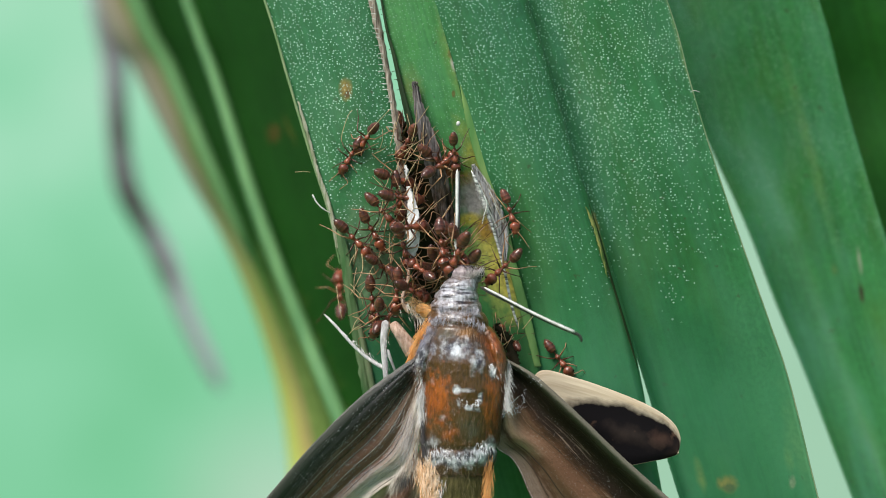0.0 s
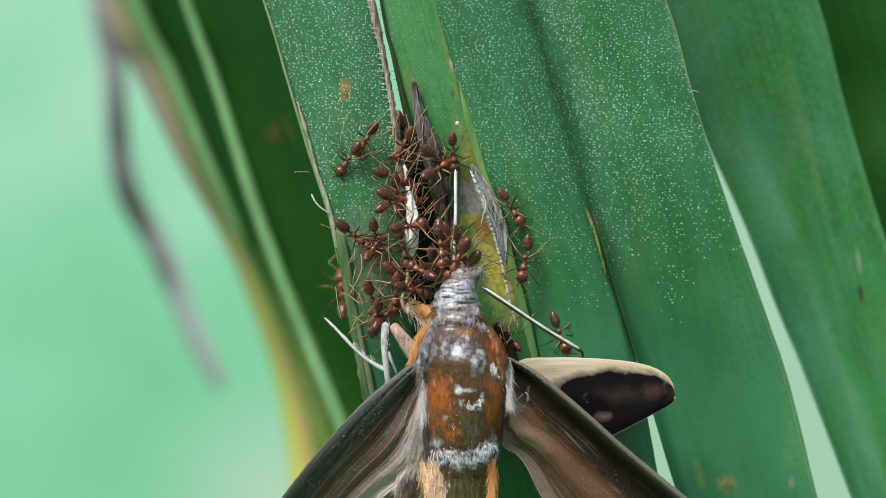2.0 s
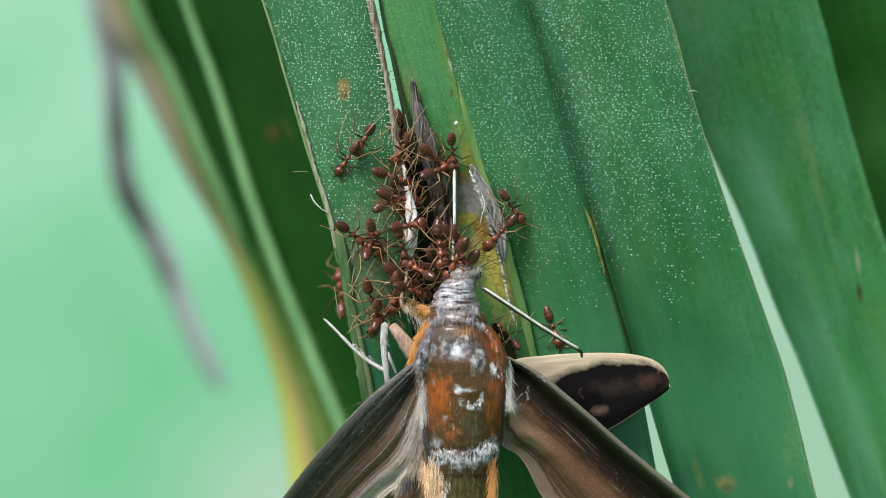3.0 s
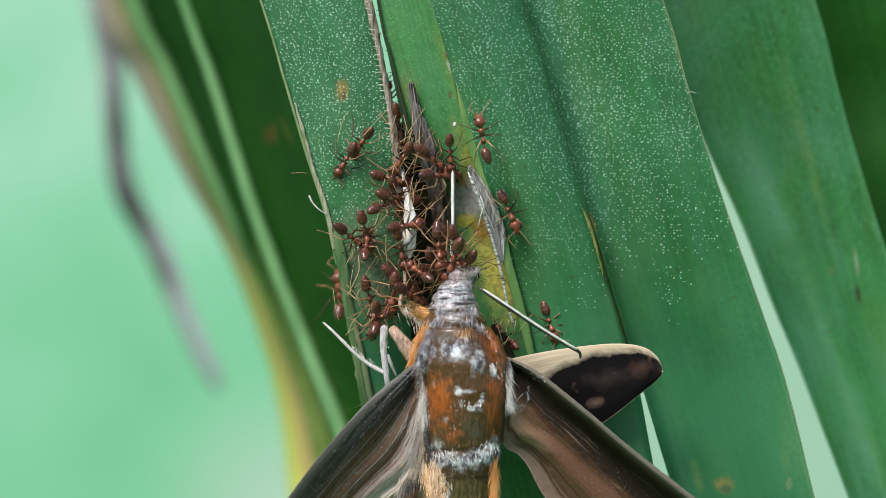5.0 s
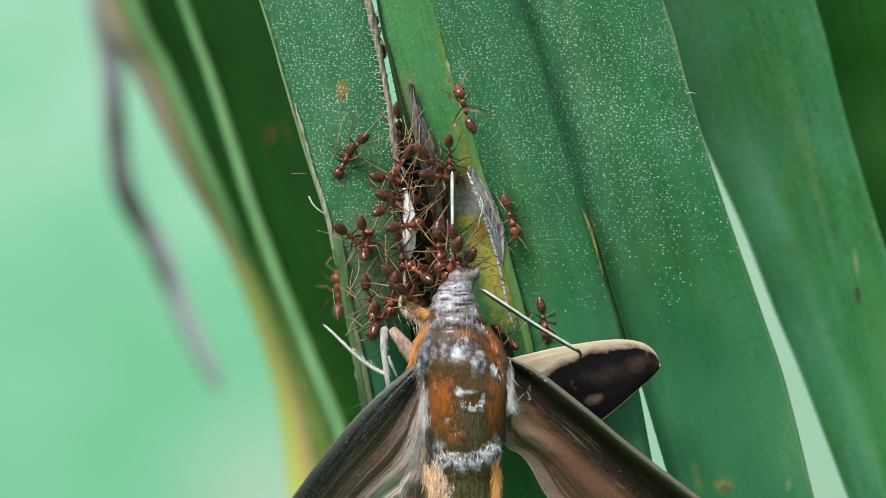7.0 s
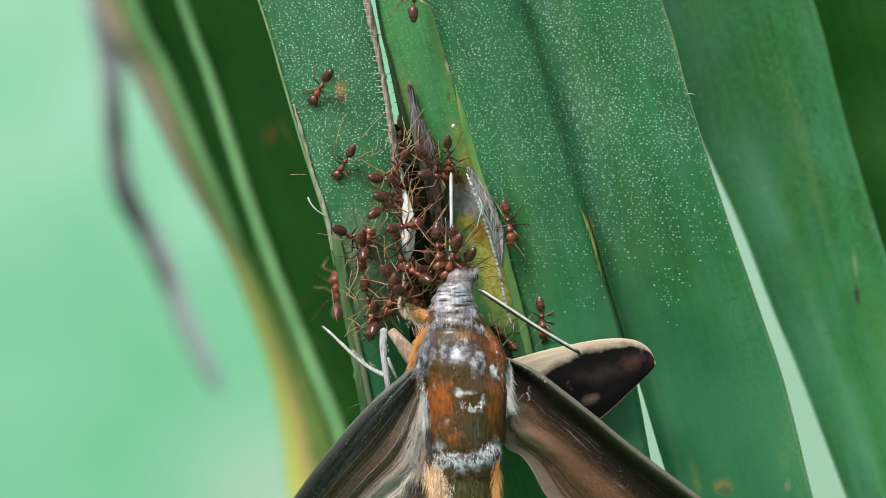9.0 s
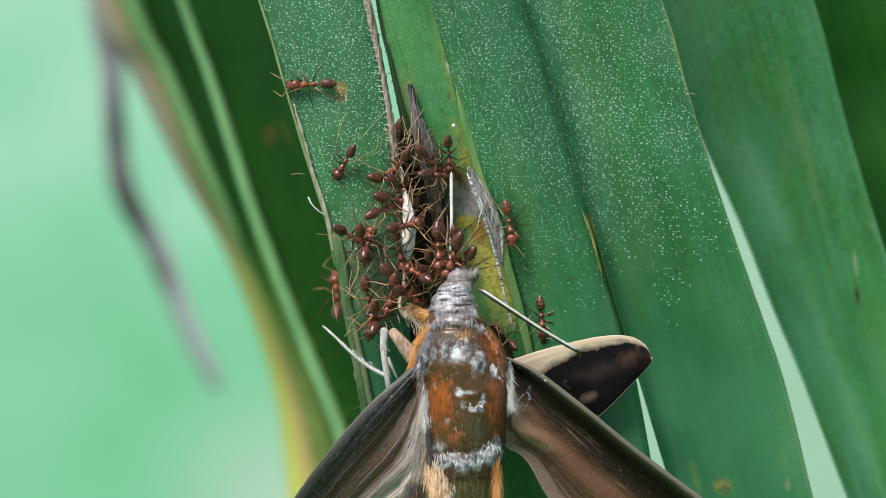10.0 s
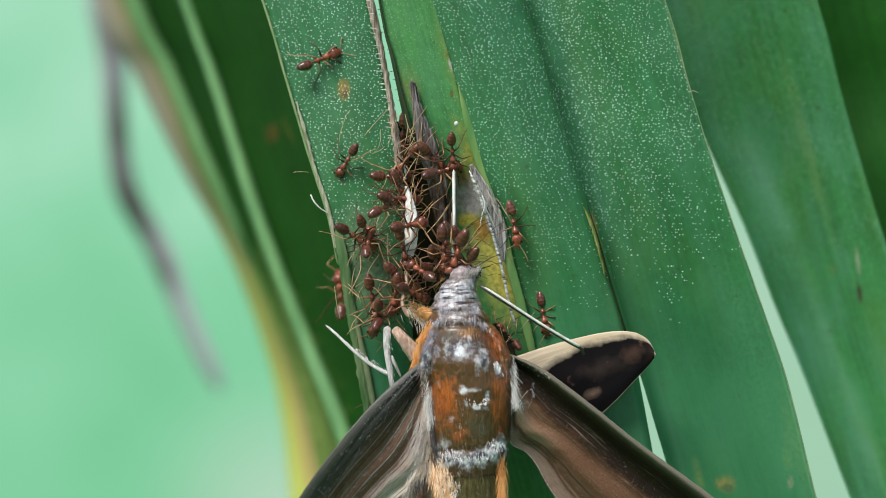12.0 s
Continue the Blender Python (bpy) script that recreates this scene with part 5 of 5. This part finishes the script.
fibre(STRAW, 0.06, 0.04, LONG, (602, 252, 1.6), (604, 235, 1.8), (614, 205, 1.8), (622, 195, 1.5))
fibre(STRAW, 0.1, 0.06, LONG, (638, 448, 3), (640, 475, 3), (630, 500, 3), (618, 522, 3))
fibre(STRAW, 0.1, 0.06, LONG, (688, 412, 3), (687, 440, 3), (690, 468, 3))
fibre(STRAW, 0.1, 0.06, LONG, (734, 448, 4), (752, 468, 4), (774, 488, 4))
rnd = random.Random(5)
for i in range(14):
    f, g = rnd.uniform(0, 0.5), rnd.uniform(-12, 12)
    x, y = 838 + 62 * f + g, 300 + 130 * f
    n = rnd.uniform(0.25, 0.5)
    fibre(rnd.choice((PALE, DRY, STRAW)), 0.06, 0.04, "fine grey dead fibre on the leaf", (x, y, 6.9), (x + 31 * n + rnd.uniform(-2, 2), y + 65 * n, 6.6), (x + 62 * n, y + 130 * n, 6.0))
# Loose amber strands added in place of the ants' tangled legs.
rnd = random.Random(9)
for i in range(52):
    x, y = rnd.gauss(716, 30), rnd.uniform(235, 420)
    a, n = rnd.gauss(1.15, 0.6), rnd.uniform(26, 68)
    w = rnd.uniform(2.5, 6.0)
    dx, dy = n * math.cos(a), -n * math.sin(a)
    fibre(rnd.choice((STRAW, ANT_AMBER, STRAW)), 0.065, 0.04, "thin amber strand standing in for tangled ant legs", (x, y, w), (x + dx * 0.5 + rnd.uniform(-4, 4), y + dy * 0.5, w + 0.4), (x + dx, y + dy, w - 0.3))

rnd = random.Random(21)
for i in range(16):
    x, y = rnd.uniform(818, 868), rnd.uniform(400, 500)
    a, n = rnd.uniform(-0.5, 0.9), rnd.uniform(18, 42)
    w = 7.4 - (y - 400) * 0.02
    fibre(ANT_LEG, 0.05, 0.03, "fine dark bristle over the yellowing leaf", (x, y, w), (x + n * 0.5, y - n * 0.5 * math.sin(a) - 3, w + 0.5), (x + n, y - n * math.sin(a), w - 0.2))
for i in range(14):
    x, y = rnd.uniform(600, 660), rnd.uniform(420, 600)
    a, n = rnd.gauss(1.3, 0.4), rnd.uniform(30, 70)
    fibre(STRAW, 0.06, 0.04, "pale straw fibre over the leaf edge", (x, y, 2.0), (x + n * 0.5 * math.cos(a) + rnd.uniform(-6, 6), y - n * 0.5 * math.sin(a), 2.4), (x + n * math.cos(a), y - n * math.sin(a), 1.6))

for i in range(14):
    x, y = rnd.uniform(872, 924), rnd.uniform(560, 626)
    a, n = rnd.uniform(0.2, 2.4), rnd.uniform(16, 40)
    fibre(rnd.choice((STRAW, ANT_LEG, ANT_AMBER)), 0.06, 0.035, "short fibre caught under the moth", (x, y, 4.4), (x + n * 0.5 * math.cos(a), y - n * 0.5 * math.sin(a), 5.2), (x + n * math.cos(a), y - n * math.sin(a), 4.6))


# ---- what moves ----
def crawl(root, w, *rows):
    """Moves an ant: at each time the middle of its gaster and of its head on the layout grid, and a new height where it changes."""
    size = root.scale.x
    out = []
    for t, gx, gy, hx, hy, *up in rows:
        w = up[0] if up else w
        g, h = G(gx, gy, w), G(hx, hy, w)
        d = h - g
        turn = math.degrees(math.atan2(d.y, d.x)) - 90
        dip = math.degrees(math.acos(max(0.5, min(1.0, d.length / (5.9 * MM * size)))))
        mid = g.lerp(h, 0.55)
        out.append((t, FRONT @ Matrix.Translation(mid + Vector((0, 0, (2.0 * math.sin(radians(dip * 0.8)) - 1.2) * MM * size))) @ pose(0, 0, 0, 0, 0, turn) @ pose(0, 0, 0, -dip * 0.8)))
    walk(root, out)


def stride(root, start, end):
    """Swings the legs of a walking ant in two sets of three."""
    for k, limb in enumerate([o for o in root.children if o.name.split(".")[0] == "leg"]):
        rest = limb.matrix_basis.copy()
        rows = [(0.0, rest), (start, rest)] if start > 0 else [(0.0, rest)]
        t, sign = start + 0.16, 1 if (k // 2 + k) % 2 else -1
        while t < end:
            rows.append((round(t, 2), rest @ pose(0, 0, 0, 0, 0, sign * 15)))
            sign, t = -sign, t + 0.16
        walk(limb, rows + [(round(t, 2), rest)] + ([(12.0, rest)] if t < 11.9 else []))


def fidget(root, seed, legs):
    """Waves the antennae of an ant, and shifts its legs a little where it stands."""
    q = random.Random(seed)
    for limb in root.children_recursive:
        kind = limb.name.split(".")[0]
        if kind == "antenna" or (legs and kind == "leg"):
            swing, step = (13, 0.7) if kind == "antenna" else (5, 1.6)
            rest, t, rows = limb.matrix_basis.copy(), q.uniform(0.2, step), [(0.0, limb.matrix_basis.copy())]
            while t < 11.8:
                rows.append((round(t, 2), rest @ pose(0, 0, 0, q.uniform(-swing, swing) * 0.5, 0, q.uniform(-swing, swing))))
                t += step * q.uniform(0.7, 1.3)
            walk(limb, rows + [(12.0, rest)])


def motions():
    for i, root in enumerate(colony):
        fidget(root, 300 + i, i not in (0, 29, 30, 31))
    stride(colony[0], 6.9, 9.0), stride(colony[29], 0, 9.3), stride(colony[30], 0, 3.0), stride(colony[31], 4.6, 8.5)
    crawl(colony[0], 1.2, (0, 665, 222, 638, 258), (2, 665, 222, 640, 260), (3, 662, 224, 640, 260), (5, 662, 228, 638, 262), (6, 660, 234, 635, 262), (7, 655, 237, 627, 265), (8, 624, 191, 594, 211), (8.8, 597, 121, 563, 153), (9, 592, 124, 566, 165), (9.5, 594, 133, 568, 175), (9.8, 594, 139, 546, 163), (10.1, 589, 144, 516, 142), (10.4, 568, 138, 492, 136), (10.8, 535, 138, 467, 105), (11.1, 522, 127, 476, 76), (11.4, 515, 115, 504, 51), (11.7, 525, 122, 551, 72), (12, 536, 120, 592, 95))
    crawl(colony[1], 1, (0, 634, 250, 605, 300), (2, 634, 258, 604, 300), (5, 632, 256, 605, 301), (6, 630, 255, 605, 300), (9, 632, 258, 606, 301), (10.5, 632, 259, 606, 301), (12, 632, 260, 606, 301))
    crawl(colony[2], 1.5, (0, 666, 306, 713, 322), (2, 665, 303, 712, 320), (6, 665, 309, 713, 319), (10.5, 662, 311, 710, 315), (12, 662, 312, 710, 314))
    crawl(colony[3], 3, (0, 674, 345, 728, 352), (2, 672, 342, 726, 355), (6, 675, 342, 727, 349), (10.5, 672, 345, 724, 353), (12, 674, 348, 724, 352))
    crawl(colony[4], 3.5, (0, 653, 350, 698, 400), (2, 668, 372, 712, 350), (5, 659, 372, 704, 354), (6, 669, 374, 713, 357), (9, 662, 377, 706, 357), (10.5, 656, 379, 704, 359), (12, 658, 380, 704, 356))
    crawl(colony[5], 1, (0, 598, 396, 646, 445), (2, 600, 395, 645, 432), (6, 600, 397, 641, 429), (10.5, 600, 399, 644, 422), (12, 600, 400, 644, 428))
    crawl(colony[6], 1.8, (0, 640, 378, 670, 432), (2, 660, 390, 666, 436), (3, 656, 392, 670, 440), (5, 644, 376, 656, 430), (6, 643, 377, 655, 425), (9, 648, 407, 646, 457), (10.5, 640, 389, 654, 437), (12, 638, 384, 656, 425))
    crawl(colony[7], 2, (0, 650, 455, 688, 482), (2, 650, 455, 662, 438), (6, 650, 452, 653, 429), (10.5, 650, 452, 660, 417), (12, 650, 450, 654, 425))
    crawl(colony[8], 5, (0, 696, 404, 726, 402), (2, 697, 405, 728, 400), (6, 695, 402, 727, 397), (10.5, 696, 402, 728, 395), (12, 698, 404, 730, 398))
    crawl(colony[9], 4.4, (0, 704, 402, 719, 462), (2, 705, 403, 720, 465), (6, 706, 404, 720, 466), (10.5, 705, 404, 719, 465), (12, 707, 405, 721, 466))
    crawl(colony[10], 3, (0, 688, 478, 740, 516), (2, 683, 470, 730, 506), (6, 685, 472, 729, 507), (10.5, 684, 469, 730, 509), (12, 686, 470, 732, 508))
    crawl(colony[11], 1.5, (0, 653, 495, 660, 562), (2, 650, 500, 668, 560), (6, 650, 492, 667, 557), (10.5, 652, 492, 666, 559), (12, 654, 492, 666, 555))
    crawl(colony[12], -18, (0, 603, 560, 598, 498), (2, 608, 558, 603, 495), (6, 605, 557, 603, 495), (10.5, 604, 557, 600, 497), (12, 606, 560, 602, 498))
    crawl(colony[13], 4.5, (0, 700, 500, 740, 522), (2, 700, 505, 742, 516), (6, 707, 502, 739, 529), (10.5, 706, 505, 740, 527), (12, 706, 505, 740, 522))
    crawl(colony[14], 4, (0, 703, 480, 698, 542), (2, 704, 486, 698, 542), (6, 705, 485, 697, 543), (10.5, 706, 485, 694, 542), (12, 706, 488, 698, 542))
    crawl(colony[15], 1.5, (0, 662, 585, 698, 548), (2, 662, 580, 695, 545), (6, 665, 587, 691, 542), (10.5, 664, 583, 692, 542), (12, 664, 580, 694, 545))
    crawl(colony[16], -8, (0, 648, 678, 703, 690), (2, 650, 680, 700, 692), (6, 651, 681, 705, 693), (10.5, 650, 681, 702, 693), (12, 652, 682, 706, 694))
    crawl(colony[17], -1.5, (0, 704, 205, 710, 268), (2, 706, 205, 712, 268), (6, 705, 185, 713, 239), (9, 720, 200, 714, 257), (10.5, 714, 217, 708, 277), (12, 718, 205, 712, 265))
    crawl(colony[18], 2.5, (0, 733, 225, 710, 268), (2, 730, 230, 706, 270), (6, 733, 259, 708, 297), (10.5, 730, 265, 704, 297), (12, 740, 262, 706, 300))
    crawl(colony[19], 3, (0, 743, 262, 790, 300), (2, 748, 262, 790, 295), (6, 743, 259, 790, 297), (10.5, 746, 259, 784, 302), (12, 746, 258, 786, 298))
    crawl(colony[20], 4, (0, 748, 312, 790, 284), (2, 748, 315, 785, 292), (6, 750, 307, 795, 311), (10.5, 750, 307, 796, 305), (12, 752, 312, 796, 300))
    crawl(colony[21], 5.5, (0, 800, 240, 804, 292), (2, 800, 240, 804, 290), (6, 799, 240, 802, 289), (10.5, 798, 240, 802, 289), (12, 800, 240, 804, 290))
    crawl(colony[22], 9, (0, 776, 398, 784, 470), (2, 776, 398, 784, 472), (6, 779, 401, 785, 473), (10.5, 780, 397, 784, 473), (12, 784, 404, 790, 470))
    crawl(colony[23], 9.5, (0, 823, 415, 798, 470), (2, 826, 425, 800, 478), (6, 817, 422, 800, 477), (10.5, 820, 412, 800, 475), (12, 824, 412, 802, 474))
    crawl(colony[24], 8.5, (0, 798, 402, 818, 462), (2, 805, 405, 820, 464), (6, 805, 402, 817, 463), (10.5, 810, 402, 816, 462), (12, 806, 405, 816, 462))
    crawl(colony[25], 3, (0, 744, 468, 774, 490), (2, 746, 470, 778, 486), (6, 747, 470, 778, 485), (10.5, 746, 470, 779, 487), (12, 748, 470, 781, 482))
    crawl(colony[26], 0.5, (0, 916, 617, 888, 588), (2, 918, 616, 888, 586), (6, 919, 612, 889, 585), (10.5, 918, 612, 888, 583), (12, 920, 615, 890, 585))
    crawl(colony[27], 2.5, (0, 698, 312, 706, 378), (2, 698, 312, 708, 366), (6, 697, 314, 712, 360), (10.5, 696, 310, 728, 350), (12, 698, 308, 724, 362))
    crawl(colony[28], 6.5, (0, 891, 345, 910, 405), (1.5, 886, 342, 916, 400), (2.5, 888, 341, 918, 381), (5.5, 894, 344, 918, 405), (6.5, 898, 345, 919, 411), (9.5, 900, 357, 912, 423), (10.5, 904, 355, 916, 429), (12, 904, 360, 918, 432))
    crawl(colony[29], 6.5, (0, 916, 448, 863, 498), (0.4, 917, 446, 869, 500), (0.8, 929, 449, 898, 511), (1.2, 929, 436, 913, 505), (1.6, 927, 428, 922, 509), (2, 935, 420, 922, 498), (2.4, 920, 395, 882, 445), (2.8, 907, 390, 859, 436), (3.2, 913, 384, 868, 436), (4, 898, 329, 853, 274), (4.8, 866, 283, 852, 210, 11), (5.5, 871, 279, 850, 207), (6, 873, 279, 850, 212), (6.5, 850, 269, 826, 201), (6.8, 852, 239, 830, 169), (7, 840, 224, 817, 158), (7.2, 831, 217, 785, 165), (8, 788, 146, 766, 81), (8.8, 737, 57, 741, -5), (9, 738, 25, 742, -45), (9.5, 728, -45, 728, -115), (12, 692, -150, 692, -220))
    crawl(colony[30], 2.5, (0, 968, 610, 1006, 660), (0.4, 974, 593, 1007, 645), (0.8, 977, 579, 1006, 634), (1.5, 981, 566, 1000, 630), (2, 978, 556, 1003, 622), (2.5, 976, 553, 998, 616), (3.2, 968, 548, 992, 610), (4.8, 968, 539, 989, 600), (5.5, 963, 537, 980, 597), (7, 961, 532, 973, 592), (9.5, 962, 527, 968, 590), (10.5, 962, 527, 966, 589), (12, 958, 525, 968, 585))
    crawl(colony[31], -3.5, (0, 710, 330, 714, 390), (3, 714, 310, 718, 250), (5, 706, 212, 690, 154), (6, 690, 140, 675, 82), (6.8, 685, 108, 670, 50), (7.2, 678, 82, 663, 25), (8, 658, 4, 643, -54), (9, 644, -65, 630, -125), (12, 612, -150, 596, -210))
    crawl(colony[32], 8, (0, 844, 446, 816, 480), (2, 846, 448, 820, 482), (6, 843, 443, 817, 481), (10.5, 844, 437, 816, 479), (12, 844, 442, 818, 480))
    crawl(colony[33], 4, (0, 760, 438, 776, 478), (2, 762, 440, 778, 480), (6, 763, 440, 778, 481), (10.5, 764, 440, 778, 481), (12, 764, 438, 780, 478))
    crawl(colony[34], 4, (0, 786, 398, 788, 456), (2, 788, 400, 790, 458), (6, 787, 400, 788, 457), (10.5, 786, 398, 788, 457), (12, 790, 398, 792, 456))
    crawl(colony[35], 6.5, (0, 763, 492, 740, 476), (2, 766, 490, 742, 478), (6, 765, 493, 743, 477), (10.5, 764, 491, 742, 479), (12, 766, 492, 744, 478))
    crawl(colony[36], 2.5, (0, 672, 530, 662, 580), (2, 672, 530, 662, 576), (6, 673, 533, 665, 579), (10.5, 672, 529, 662, 577), (12, 674, 530, 664, 576))
    turn = ((0, -1.35), (0.5, -1.0), (1, -0.7), (1.5, -0.3), (2, 0), (2.5, 0.2), (3, 0.4), (5, 1.35), (5.5, 1.5), (6, 1.85), (6.5, 2.0), (7, 2.0), (9, 2.35), (9.5, 2.4), (10, 2.4), (10.5, 2.65), (11, 2.8), (11.5, 2.85), (12, 3.05))
    walk(moth, [(t, FRONT @ Matrix.Translation(PIVOT) @ pose(0, 0, 0, 0, 0, a)) for t, a in turn])
    open_by = {0: -1.05, 0.5: -0.7, 1: -0.4, 1.5: -0.1}
    for vane in forewings:
        walk(vane, [(t, pose(0, 0, 0, 0, 0, open_by.get(t, 0))) for t, a in turn])
    walk(feeler2, [(t, pose(0, 0, 0, 0, 0, -0.85 * a + 0.15 * open_by.get(t, 0))) for t, a in turn])
    swing = ((0, -15, 0.8), (0.5, -13, 0.7), (1, -8.7, 0.4), (1.5, -2.6, 0.1), (2, 0, 0), (2.5, 1.9, 0), (3, 4.3, -0.3), (5, 9.1, -0.8), (5.5, 9.6, -0.9), (6, 10.4, -1), (6.5, 10.6, -1),
             (7, 10.9, -1), (9, 12.6, -1.4), (9.5, 14, -1.5), (10, 14.9, -1.6), (10.5, 14.8, -1.6), (11, 14, -1.5), (11.5, 15.1, -1.6), (12, 15, -1.6))
    drop_by = {0: 1.1, 0.5: 0.9, 1: 0.5, 1.5: 0.15, 2: 0, 2.5: 0, 3: -0.1, 5: -0.5, 5.5: -0.5, 6: -0.5}
    walk(hindwing, [(t, pose(0, 0, 0, 0, 0, open_by.get(t, 0)) @ Matrix.Translation(HINGE - PIVOT - Vector((0, drop_by.get(t, -0.65) * MM, 0))) @ pose(0, 0, 0, 0, 0, a) @ pose(s * MM * 0.97, s * MM * 0.24, 0)) for t, a, s in swing])
    lift = ((0, 9.3), (0.5, 5.5), (1, -0.3), (1.5, -0.3), (2, 0), (2.5, -0.3), (3, -0.4), (5, -1.3), (6, -1.5), (7, -1.6), (9, -1.8), (10.5, -2), (12, -2.2))
    raised = {0: -25, 0.5: -14}
    walk(feeler, [(t, pose(0, 0, 0, 0, 0, open_by.get(t, 0)) @ Matrix.Translation(FEELER - PIVOT) @ pose(0, 0, 0, 0, 0, a) @ Matrix.Rotation(radians(raised.get(t, 0)), 4, Vector((0.53, 0.85, 0)))) for t, a in lift])


motions()
